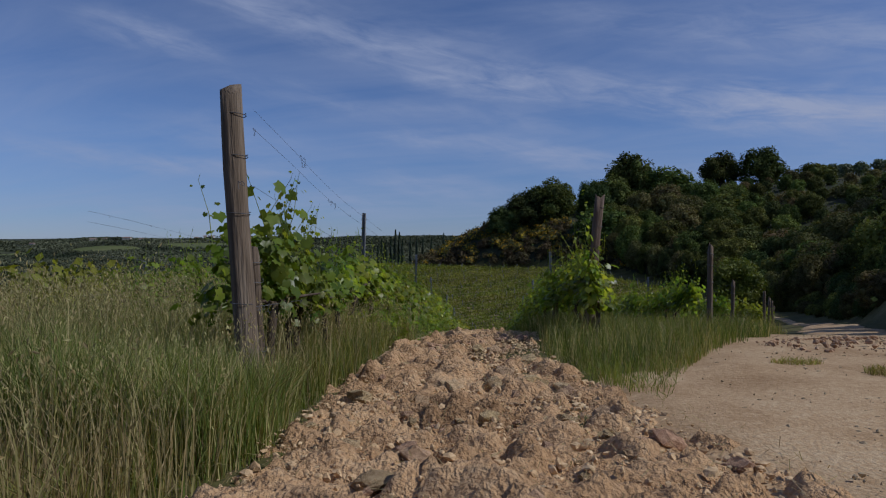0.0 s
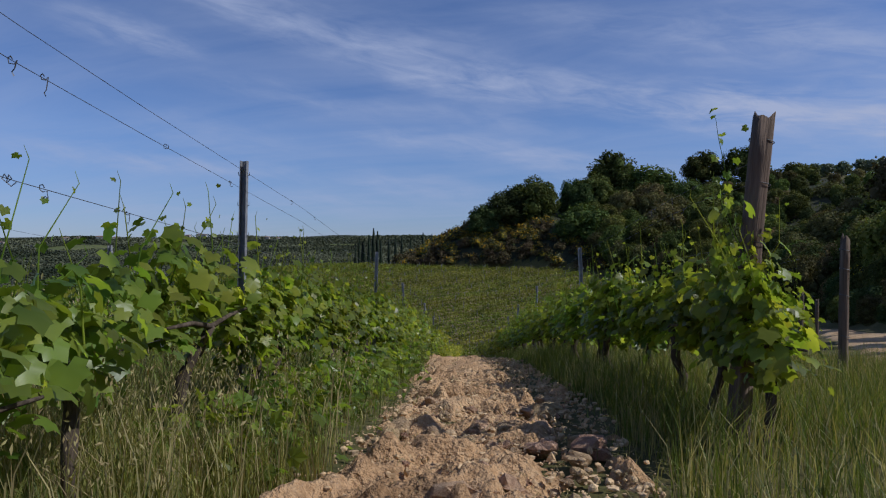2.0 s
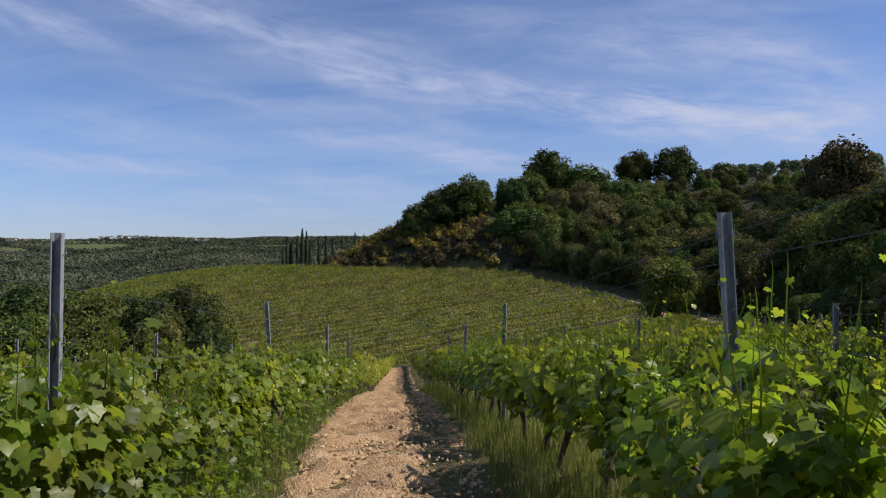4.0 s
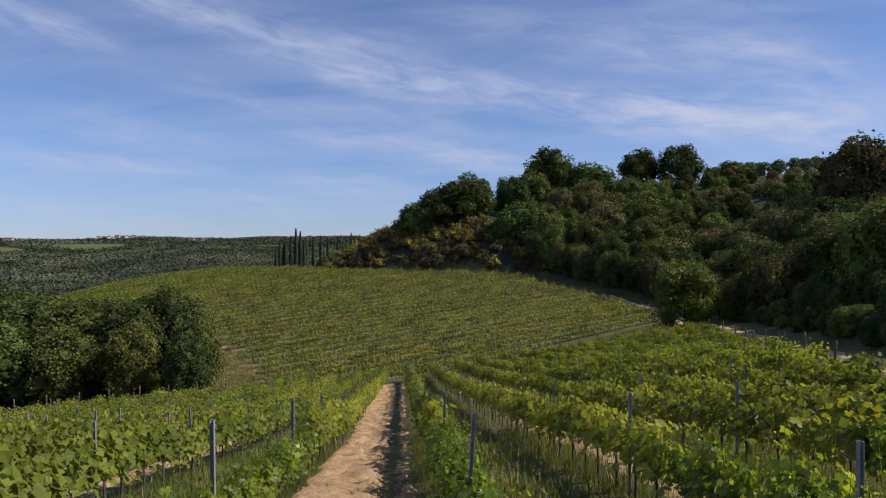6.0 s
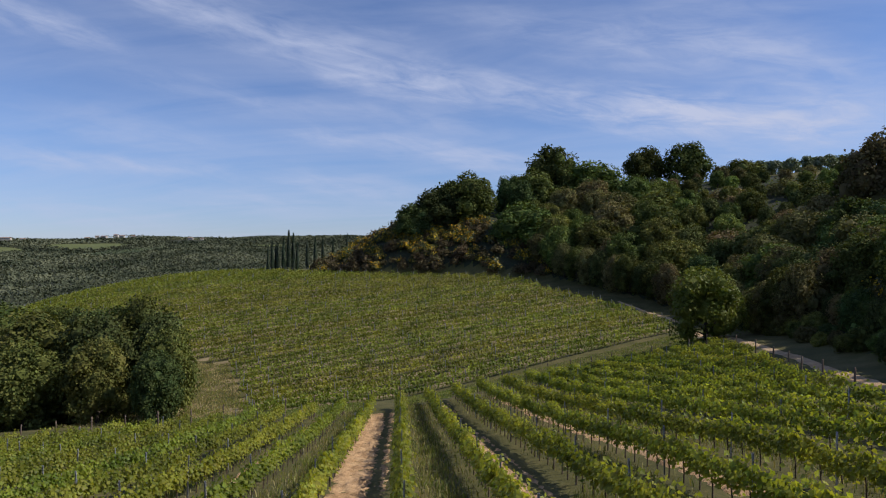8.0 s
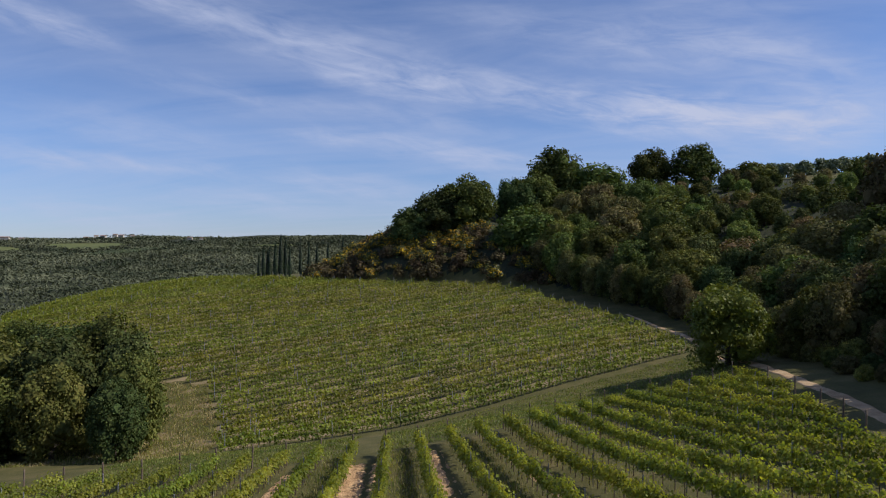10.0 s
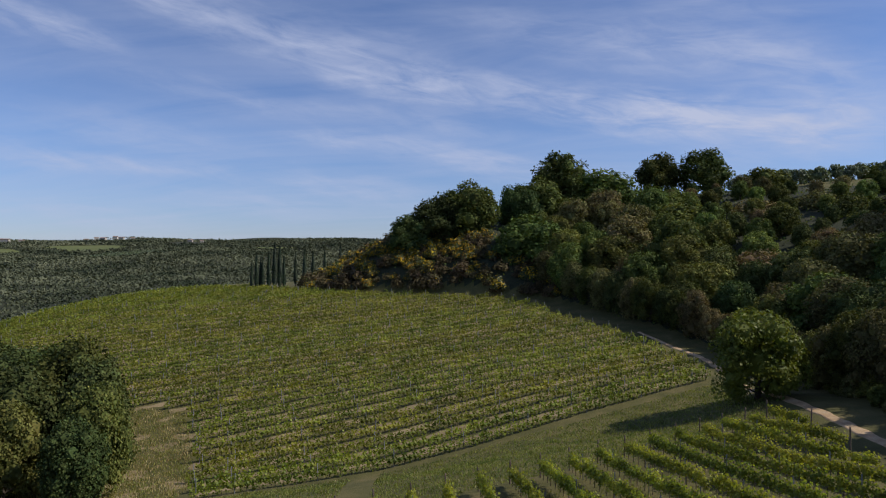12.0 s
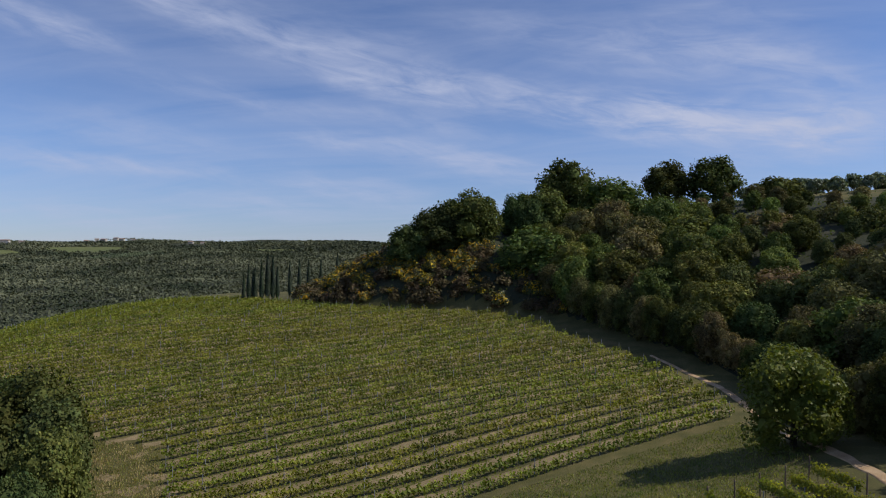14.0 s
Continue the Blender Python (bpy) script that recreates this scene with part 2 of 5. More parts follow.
M = {
    "grass_ground": surface("grass_ground", [(0.06, 0.058, 0.02), (0.10, 0.092, 0.031), (0.18, 0.138, 0.06)], 0.35, 9, 0.95, 0.6, 12, dist=0.05),
    # ground under the trees, with the crowns' shade put into its dark colour
    "shaded_floor": surface("shaded_floor", [(0.022, 0.026, 0.014), (0.04, 0.045, 0.024), (0.065, 0.06, 0.036)], 0.08, 2.0, 0.95, 0.6, 4, dist=0.1),
    "soil": surface("soil", [(0.22, 0.125, 0.06), (0.55, 0.34, 0.178), (0.72, 0.49, 0.28)], 1.3, 28, 0.95, 1.0, 42, dist=0.05),
    "clod": surface("clod", [(0.24, 0.14, 0.075), (0.50, 0.33, 0.195), (0.68, 0.49, 0.31)], 2.5, 30, 0.95, 0.8, 25, spread=0.2, dist=0.02),
    "road": surface("road", [(0.27, 0.16, 0.075), (0.45, 0.30, 0.165), (0.60, 0.45, 0.28)], 0.9, 26, 0.95, 0.55, 48, dist=0.025),
    "stone": surface("stone", [(0.34, 0.24, 0.15), (0.54, 0.41, 0.27)], 3, 30, 0.9, 0.6, 20, spread=0.2),
    "post_wood": surface("post_wood", [(0.07, 0.05, 0.038), (0.15, 0.11, 0.084), (0.25, 0.195, 0.155)], 9, 40, 0.9, 0.8, 60, spread=0.15, stretch=0.07),
    "post_metal": surface("post_metal", [(0.15, 0.155, 0.17), (0.34, 0.345, 0.36)], 6, 40, 0.55, 0.2, 40, spread=0.15, spec=0.5),
    "wire": surface("wire", [(0.05, 0.05, 0.055), (0.12, 0.12, 0.13)], 20, 60, 0.5, 0.1, 60, spec=0.5),
    "vine_bark": surface("vine_bark", [(0.035, 0.026, 0.02), (0.09, 0.068, 0.05), (0.17, 0.13, 0.10)], 14, 60, 0.95, 0.9, 70, dist=0.01, stretch=0.2),
    "tree_bark": surface("tree_bark", [(0.04, 0.032, 0.025), (0.11, 0.09, 0.07)], 2, 12, 0.95, 0.8, 14),
    "vine_leaf": leafage("vine_leaf", (0.105, 0.16, 0.02), (0.29, 0.34, 0.055), glow=0.58, rough=0.36, scale=2.4, spec=0.4, spread=0.4),
    "vine_leaf_far": leafage("vine_leaf_far", (0.12, 0.15, 0.018), (0.28, 0.30, 0.044), glow=0.48, scale=0.3, spread=0.3),
    "grass_blade": leafage("grass_blade", (0.122, 0.152, 0.034), (0.255, 0.258, 0.07), glow=0.35, rough=0.6, scale=0.5, spread=0.35),
    "grass_green": leafage("grass_green", (0.085, 0.115, 0.026), (0.18, 0.20, 0.05), glow=0.4, rough=0.6, scale=0.5, spread=0.3),
    "grass_dry": leafage("grass_dry", (0.26, 0.21, 0.09), (0.42, 0.36, 0.18), glow=0.3, rough=0.6, scale=0.7),
    "oak_leaf": leafage("oak_leaf", (0.046, 0.062, 0.017), (0.13, 0.15, 0.04), glow=0.2, obj_spread=0.35, scale=0.5, spec=0.08, rough=0.75, spread=0.38),
    "pale_leaf": leafage("pale_leaf", (0.085, 0.108, 0.026), (0.18, 0.205, 0.05), glow=0.2, obj_spread=0.35, scale=0.5, spec=0.1, rough=0.7, spread=0.38),
    "blue_leaf": leafage("blue_leaf", (0.036, 0.054, 0.018), (0.088, 0.115, 0.036), glow=0.14, obj_spread=0.3, scale=0.5, spec=0.08, rough=0.75, spread=0.38),
    "brown_leaf": leafage("brown_leaf", (0.092, 0.084, 0.034), (0.19, 0.162, 0.066), glow=0.16, obj_spread=0.35, scale=0.5, spec=0.08, rough=0.75, spread=0.38),
    "dry_strip": surface("dry_strip", [(0.13, 0.104, 0.05), (0.23, 0.174, 0.093), (0.33, 0.25, 0.143)], 0.25, 6, 0.95, 0.5, 10, dist=0.04),
    "meadow": surface("meadow", [(0.082, 0.10, 0.034), (0.112, 0.128, 0.045), (0.15, 0.15, 0.06)], 0.01, 0.15, 0.95, 0.1, 1.0),
    "dry_shrub": leafage("dry_shrub", (0.07, 0.055, 0.03), (0.13, 0.10, 0.05), glow=0.15, scale=0.5, spec=0.05),
    "walnut_leaf": leafage("walnut_leaf", (0.085, 0.12, 0.022), (0.17, 0.205, 0.04), glow=0.3, scale=0.5, spec=0.15),
    "cypress_leaf": leafage("cypress_leaf", (0.015, 0.028, 0.012), (0.03, 0.048, 0.018), glow=0.08, scale=0.7),
    "olive_leaf": leafage("olive_leaf", (0.10, 0.13, 0.07), (0.17, 0.20, 0.12), glow=0.2, scale=0.5),
    "broom_leaf": leafage("broom_leaf", (0.06, 0.075, 0.02), (0.10, 0.10, 0.03), glow=0.2, scale=0.5),
    "broom_flower": leafage("broom_flower", (0.68, 0.42, 0.015), (0.82, 0.56, 0.03), glow=0.3, scale=0.5),
    # far canopy: leaf green greyed, the valley's haze put into the base colour
    "hazed_canopy": leafage("hazed_canopy", (0.04, 0.05, 0.03), (0.15, 0.155, 0.095), glow=0.1, scale=0.009, spread=0.1, spec=0.05, rough=0.8),
    "wall_plaster": surface("wall_plaster", [(0.42, 0.37, 0.30), (0.58, 0.52, 0.44)], 0.5, 6, 0.9, 0.2, 8, spread=0.2),
    "roof_tile": surface("roof_tile", [(0.20, 0.13, 0.10), (0.30, 0.20, 0.15)], 0.6, 8, 0.9, 0.3, 10, spread=0.15),
    "glass": surface("glass", [(0.03, 0.035, 0.04), (0.06, 0.065, 0.07)], 1, 5, 0.15, 0.0, 5, spec=0.5),
    "poppy": leafage("poppy", (0.6, 0.36, 0.02), (0.75, 0.5, 0.03), glow=0.3),
}

# ---- mesh helpers ----
rng = np.random.default_rng(7)


def mesh_of(name, verts, faces, mats, index=None, smooth=False):
    """A mesh from arrays; faces is one array or a list of arrays, one per corner count."""
    me = bpy.data.meshes.new(name)
    groups = faces if isinstance(faces, list) else [faces]
    groups = [np.asarray(g, dtype=np.int32) for g in groups if len(g)]
    loops = np.concatenate([g.ravel() for g in groups])
    sizes = np.concatenate([np.full(len(g), g.shape[1], dtype=np.int32) for g in groups])
    me.vertices.add(len(verts)); me.loops.add(len(loops)); me.polygons.add(len(sizes))
    me.vertices.foreach_set("co", np.asarray(verts, dtype=np.float32).ravel())
    me.loops.foreach_set("vertex_index", loops)
    me.polygons.foreach_set("loop_start", np.r_[0, np.cumsum(sizes)[:-1]].astype(np.int32))
    for m in mats:
        me.materials.append(M[m])
    if index is not None:
        me.polygons.foreach_set("material_index", np.asarray(index, dtype=np.int32))
    me.polygons.foreach_set("use_smooth", np.full(len(sizes), smooth))
    me.update(calc_edges=True)
    me.validate()
    return me


def put(name, me, parent=None, at=None, label="", category="", group="", kind=""):
    ob = new(name, me)
    if parent is not None:
        ob.parent = parent
    if at is not None:
        ob.matrix_basis = at
    return tagged(ob, label, category, group, kind)


def tube(path, radii, sides=7, twist=0.0, cap=True):
    """Vertices and faces of a tapered tube along points."""
    path, radii = np.asarray(path, float), np.asarray(radii, float)
    verts, quads = [], []
    for i, p in enumerate(path):
        d = path[min(i + 1, len(path) - 1)] - path[max(i - 1, 0)]
        d /= np.linalg.norm(d) + 1e-9
        a = np.cross(d, (0.0, 0.0, 1.0) if abs(d[2]) < 0.9 else (1.0, 0.0, 0.0))
        a /= np.linalg.norm(a)
        b = np.cross(d, a)
        ang = np.arange(sides) / sides * 2 * np.pi + twist * i
        verts.append(p + radii[i] * (np.cos(ang)[:, None] * a + np.sin(ang)[:, None] * b))
    for i in range(len(path) - 1):
        k = np.arange(sides)
        quads.append(np.stack([i * sides + k, i * sides + (k + 1) % sides, (i + 1) * sides + (k + 1) % sides, (i + 1) * sides + k], 1))
    verts, quads = np.concatenate(verts), np.concatenate(quads)
    tris = np.zeros((0, 3), int)
    if cap:
        n = len(verts)
        verts = np.concatenate([verts, path[:1], path[-1:]])
        k = np.arange(sides)
        top = (len(path) - 1) * sides
        tris = np.concatenate([np.stack([np.full(sides, n), (k + 1) % sides, k], 1),
                               np.stack([np.full(sides, n + 1), top + k, top + (k + 1) % sides], 1)])
    return verts, quads, tris


def join(parts):
    """Joins (verts, quads, tris) triples."""
    vs, qs, ts, n = [], [], [], 0
    for v, q, t in parts:
        vs.append(v)
        if len(q):
            qs.append(np.asarray(q) + n)
        if len(t):
            ts.append(np.asarray(t) + n)
        n += len(v)
    return (np.concatenate(vs), np.concatenate(qs) if qs else np.zeros((0, 4), int),
            np.concatenate(ts) if ts else np.zeros((0, 3), int))


def scatter(shape, faces, where, size, normal, r, spin=True):
    """Copies a small flat shape (in its xy plane) to places, turned to normals, as joined arrays."""
    k, nv = len(where), len(shape)
    z = normal / (np.linalg.norm(normal, axis=1, keepdims=True) + 1e-9)
    h = r.normal(size=(k, 3))
    x = h - (h * z).sum(1, keepdims=True) * z
    if not spin:
        down = np.tile([0.0, 0.0, -1.0], (k, 1)) + 0.5 * h
        x = down - (down * z).sum(1, keepdims=True) * z
    x /= np.linalg.norm(x, axis=1, keepdims=True) + 1e-9
    y = np.cross(z, x)
    s = np.asarray(shape)[None] * size[:, None, None]
    v = where[:, None] + s[..., 0:1] * x[:, None] + s[..., 1:2] * y[:, None] + s[..., 2:3] * z[:, None]
    f = (np.asarray(faces)[None] + (np.arange(k) * nv)[:, None, None]).reshape(-1, np.asarray(faces).shape[1])
    return v.reshape(-1, 3), f


QUAD = np.array([[-0.5, 0, 0], [0, -0.34, 0.06], [0.5, 0, 0], [0, 0.34, 0.06]])
QUAD_F = np.array([[0, 1, 2, 3]])
# a five-lobed vine leaf: stalk at the origin, tip towards +x
VINE = np.array([[0.16, 0, 0.02], [-0.12, -0.20, -0.02], [0.08, -0.50, -0.07], [0.30, -0.42, 0.0], [0.55, -0.54, -0.08], [0.68, -0.28, 0.0],
                 [1.0, 0, -0.14], [0.68, 0.28, 0.0], [0.55, 0.54, -0.08], [0.30, 0.42, 0.0], [0.08, 0.50, -0.07], [-0.12, 0.20, -0.02]])
VINE_F = np.array([[0, i, i + 1] for i in range(1, 11)])


def ss(a, b, x):
    t = np.clip((np.asarray(x, float) - a) / (b - a), 0, 1)
    return t * t * (3 - 2 * t)


# ---- the lie of the land ----
PROFILE = [(-4000, 20), (-300, 6), (-30, 0.4), (-5, 0.0), (0, -0.1), (5, -0.28), (9, -0.42), (13, -0.87), (17.6, -1.52), (24, -2.5), (29, -3.35), (35, -4.55), (41, -5.85),
           (65, -9.5), (79, -11.15), (90, -12.9), (97, -14.3), (104, -14.9), (112, -14.0), (125, -12.1), (159, -7.9), (180, -5.0),
           (200, -3.7), (220, -3.6), (250, -4.0), (290, -12), (400, -44), (620, -46), (900, -36), (1250, -24), (1500, -5), (1700, 17), (1900, 23), (2600, 28), (5000, 30)]
_py = np.arange(-300, 1000, 0.5)
_pz = np.interp(_py, *np.array(PROFILE, float).T)
_pz = np.convolve(np.pad(_pz, 8, mode="edge"), np.hanning(17) / np.hanning(17).sum(), mode="valid")
# the foot of the wooded hill, along the road and behind the far vineyard
FOOT = np.array([(2.0, -60.0), (5.0, -10.0), (7.4, 8.0), (13.0, 22.0), (26.0, 52.0), (35.0, 76.0), (40.6, 94.0), (43.5, 112.0), (44.0, 128.0), (42.0, 142.0),
                 (36.0, 157.0), (28.0, 171.0), (10.0, 181.0), (-10.0, 190.0), (-24.0, 199.0), (-27.0, 212.0), (-20.0, 260.0), (-10.0, 330.0), (0.0, 420.0)])


def into_hill(x, y):
    """Metres from the hill's foot, negative outside it."""
    x, y = np.broadcast_arrays(np.asarray(x, float), np.asarray(y, float))
    p = np.stack([x.ravel(), y.ravel()], 1)
    best = np.full(len(p), 1e9)
    for a, b in zip(FOOT[:-1], FOOT[1:]):
        t = np.clip(((p - a) @ (b - a)) / ((b - a) @ (b - a)), 0, 1)
        best = np.minimum(best, np.hypot(*(p - a - t[:, None] * (b - a)).T))
    ring = np.concatenate([FOOT, [(900.0, 420.0), (900.0, -60.0)]])
    inside = np.zeros(len(p), bool)
    for (ax, ay), (bx, by) in zip(ring, np.roll(ring, -1, 0)):
        cross = (ay > p[:, 1]) != (by > p[:, 1])
        with np.errstate(divide="ignore", invalid="ignore"):
            inside ^= cross & (p[:, 0] < (bx - ax) * (p[:, 1] - ay) / (by - ay) + ax)
    return np.where(inside, best, -best).reshape(x.shape)


def lumps(x, y, size, seed=0.0):
    return (np.sin(x / size + 1.7 + seed) * np.sin(y / size * 1.13 + 0.4 + seed) + 0.6 * np.sin(x / size * 1.9 + y / size * 1.3 + seed)
            + 0.4 * np.sin(x / size * 0.7 - y / size * 2.3 + 2 * seed)) / 2


def row_x(k, y):
    return 1.25 + (2.83 - 0.62 * ss(42, 84, y)) * k - 0.0135 * (y - 9) - (0.21 * ss(3.5, 9, y) - 0.011 * np.clip(y - 9, 0, 19)) * np.clip(-k, 0, 1)


def cells(x, y, size, seed):
    """Uneven noise between 0 and 1 on a square lattice."""
    u, v = x / size + 31.7 * seed, y / size - 17.3 * seed
    i, j = np.floor(u), np.floor(v)
    fu, fv = ss(0, 1, u - i), ss(0, 1, v - j)

    def at(a, b):
        h = np.sin(a * 127.1 + b * 311.7 + seed * 74.7) * 43758.5453
        return h - np.floor(h)

    return (at(i, j) * (1 - fu) + at(i + 1, j) * fu) * (1 - fv) + (at(i, j + 1) * (1 - fu) + at(i + 1, j + 1) * fu) * fv


def height(x, y):
    x, y = np.broadcast_arrays(np.asarray(x, float), np.asarray(y, float))
    z = np.where((y > -299) & (y < 999), np.interp(y, _py, _pz), np.interp(y, *np.array(PROFILE, float).T))
    right = 0.11 * ss(14, 46, y) + 0.02 * ss(70, 90, y) - 0.075 * ss(104, 135, y)
    left = 0.02 * ss(0, 15, y) + 0.055 * ss(30, 60, y) - 0.045 * ss(112, 160, y)
    z = z + np.clip(x, 0, 45) * right * (1 - ss(210, 280, y)) + np.clip(x, -60, 0) * left
    # the valley on the far side of the vineyards
    z = z - 30 * ss(48, 190, -x) * ss(70, 190, y) * (1 - ss(280, 420, y))
    # a low shoulder where the lane meets the road, and the trough of the lane
    z = z + 1.3 * np.exp(-((x - 36) / 6.5) ** 2 - ((y - 98) / 7.5) ** 2) - 0.6 * np.exp(-((y - 97 - 0.2 * x) / 5.5) ** 2) * (1 - ss(4, 18, x)) * ss(-34, -20, x)
    d = np.clip(into_hill(x, y), 0, None)
    west = 1 - ss(16, 40, x)
    rise = (27.4 - 7.4 * west) * (1 - np.exp(-(d / 52) ** (1.35 - 0.35 * west))) + west * 7.0 * (1 - np.exp(-d / 7))
    rise = rise * (0.12 + 0.88 * ss(-30, 4, x)) * (1 - ss(250, 380, y))
    # low banks of turf under the two rows beside the ploughed strip
    for k in (0, -1):
        z = z + 0.10 * np.exp(-((x - row_x(k, y)) / 0.5) ** 2) * ss(6 if k else 7.5, 11, y) * (1 - ss(60, 80, y))
    far = ss(300, 700, np.hypot(x, y))
    z = z + rise + 0.06 * lumps(x, y, 3.1) * ss(6, 14, np.hypot(x, y - 3)) * (1 - far)
    z = z + far * (12 * lumps(x, y, 140) + 9 * lumps(x, y, 310, 2.0)) * ss(500, 1500, y)
    z = z + ss(900, 1500, y) * (8 * np.exp(-((x + 480) / 260) ** 2) + 9 * np.exp(-((x + 800) / 90) ** 2) * ss(1650, 1800, y))
    return z


def hz(x, y):
    return float(height(x, y))


def axis(*spans):
    """Grid lines: spans of (from, to, step)."""
    return np.unique(np.round(np.concatenate([np.arange(a, b, s) for a, b, s in spans]), 3))


def sheet(xs, ys, zf):
    gx, gy = np.meshgrid(xs, ys)
    v = np.stack([gx, gy, zf(gx, gy)], -1).reshape(-1, 3)
    i = np.arange(len(ys) - 1)[:, None] * len(xs) + np.arange(len(xs) - 1)[None]
    i = i.ravel()
    return v, np.stack([i, i + 1, i + 1 + len(xs), i + len(xs)], 1)


def outward(a, b, n):
    return a + (b - a) * (np.linspace(0, 1, n) ** 2.2)


xs = np.unique(np.r_[-outward(70, 4500, 50), axis((-70, -12, 1.0), (-12, 12, 0.4), (12, 60, 1.0), (60, 140, 3.0)), outward(140, 4500, 40)])
ys = np.unique(np.r_[-outward(6, 1500, 25), axis((-6, 30, 0.4), (30, 215, 1.0), (215, 420, 4.0)), outward(420, 4800, 70)])
v, q = sheet(xs, ys, height)
mid = v[q].mean(1)
# faces under the woods take the dark colour, so gaps between crowns look shaded
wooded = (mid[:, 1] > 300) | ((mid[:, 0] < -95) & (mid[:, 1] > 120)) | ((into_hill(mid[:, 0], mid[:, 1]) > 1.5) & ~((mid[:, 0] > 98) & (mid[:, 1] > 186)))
ground = put("ground", mesh_of("ground", v, q, ["grass_ground", "shaded_floor"], index=wooded.astype(int), smooth=True),
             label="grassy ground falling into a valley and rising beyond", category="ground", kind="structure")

# the dirt road: it runs past the row ends and round under the wood
ROAD = np.array([(1.8, -20), (2.0, 0), (3.2, 5), (5.4, 10), (8.6, 16.5), (13.5, 27), (23.8, 52), (31.4, 74), (34.8, 88), (36.2, 98), (37.6, 107),
                 (39.6, 117), (40.6, 124), (40.6, 130), (39.6, 136), (38.2, 142)], float)


def along(path, step):
    seg = np.hypot(*np.diff(path, axis=0).T)
    s = np.r_[0, np.cumsum(seg)]
    t = np.arange(0, s[-1], step)
    p = np.stack([np.interp(t, s, path[:, i]) for i in (0, 1)], 1)
    k = np.hanning(max(3, int(6 / step)) | 1)
    pad = len(k) // 2
    p = np.stack([np.convolve(np.pad(p[:, i], pad, mode="edge"), k / k.sum(), mode="valid") for i in (0, 1)], 1)
    d = np.gradient(p, axis=0)
    d /= np.linalg.norm(d, axis=1, keepdims=True)
    return p, d


def ribbon(path, step, half, cols, crown, seed):
    p, d = along(path, step)
    side = np.stack([d[:, 1], -d[:, 0]], 1)
    u = np.linspace(-1, 1, cols)
    half = half * (1.45 - 0.45 * ss(7, 15, p[:, 1]) - 0.7 * ss(20, 60, p[:, 1]) - 0.04 * ss(96, 110, p[:, 1]) - 0.1 * ss(128, 140, p[:, 1]))[:, None, None]
    xy = p[:, None] + side[:, None] * (u[None, :, None] * half)
    z = height(xy[..., 0], xy[..., 1])
    edge = np.abs(u)[None] + 0.22 * lumps(xy[..., 0], xy[..., 1], 0.9, seed)
    z = z + crown * (1 - ss(0.55, 0.95, edge) * 2.2) + 0.03 * (cells(xy[..., 0], xy[..., 1], 0.6, 11.0) - 0.5) + 0.018 * (cells(xy[..., 0], xy[..., 1], 0.28, 12.0) - 0.5)
    v = np.concatenate([xy, z[..., None]], -1).reshape(-1, 3)
    i = (np.arange(len(p) - 1)[:, None] * cols + np.arange(cols - 1)[None]).ravel()
    return v, np.stack([i, i + 1, i + 1 + cols, i + cols], 1)


v, q = ribbon(ROAD, 0.25, 2.2, 26, 0.07, 1.0)
put("dirt_road", mesh_of("dirt_road", v, q, ["road"], smooth=True), label="pale rutted dirt road beside the vineyard", category="road", kind="structure")


# ---- ploughed strips between the vine rows ----
_ry = np.arange(9, 96, 0.25)
_rx = np.interp(_ry, ROAD[:, 1], ROAD[:, 0]) - 2.9


def row_start(k):
    """Rows begin along the road, one after the other."""
    if k >= 3:
        return float(_ry[np.argmax(row_x(k, _ry) < _rx)]) if (row_x(k, _ry) < _rx).any() else 96.0
    return {0: 9.2, 1: 13.2, 2: 20.0, -1: 4.5, -2: 3.0}.get(k, 9.5 + 2.2 * (-k - 3))


def row_end(k):
    return 79.3 + 0.82 * k if k >= -1 else 78.5 + 0.35 * (k + 1)


def soil_sides(y):
    """The two edges of the bare soil between the rows beside the camera's way."""
    left = -1.5 - 0.0165 * (y - 9) + 0.46 * (1 - ss(12, 26, y)) - 0.34 * (1 - ss(6, 11, y))
    return left, row_x(-0.2 + 0.05 * ss(7, 11, y), y) + 0.75 * (1 - ss(2.0, 7.5, y))


def soil_relief(x, y, k):
    out = 0.09 * (cells(x, y, 0.42, 1.0 + k) - 0.5) + 0.12 * (cells(x + 0.05 * np.sin(7 * y), y, 0.17, 2.0 + k) - 0.5)
    out = out + 0.12 * (np.abs(2 * cells(x, y + 0.03 * np.sin(11 * x), 0.11, 3.0 + k) - 1) - 0.5) * cells(x, y, 0.3, 7.0 + k)
    return out + 0.05 * (cells(x, y, 0.07, 8.0 + k) - 0.45) + 0.036 * (cells(x, y, 0.042, 4.0 + k) - 0.5)


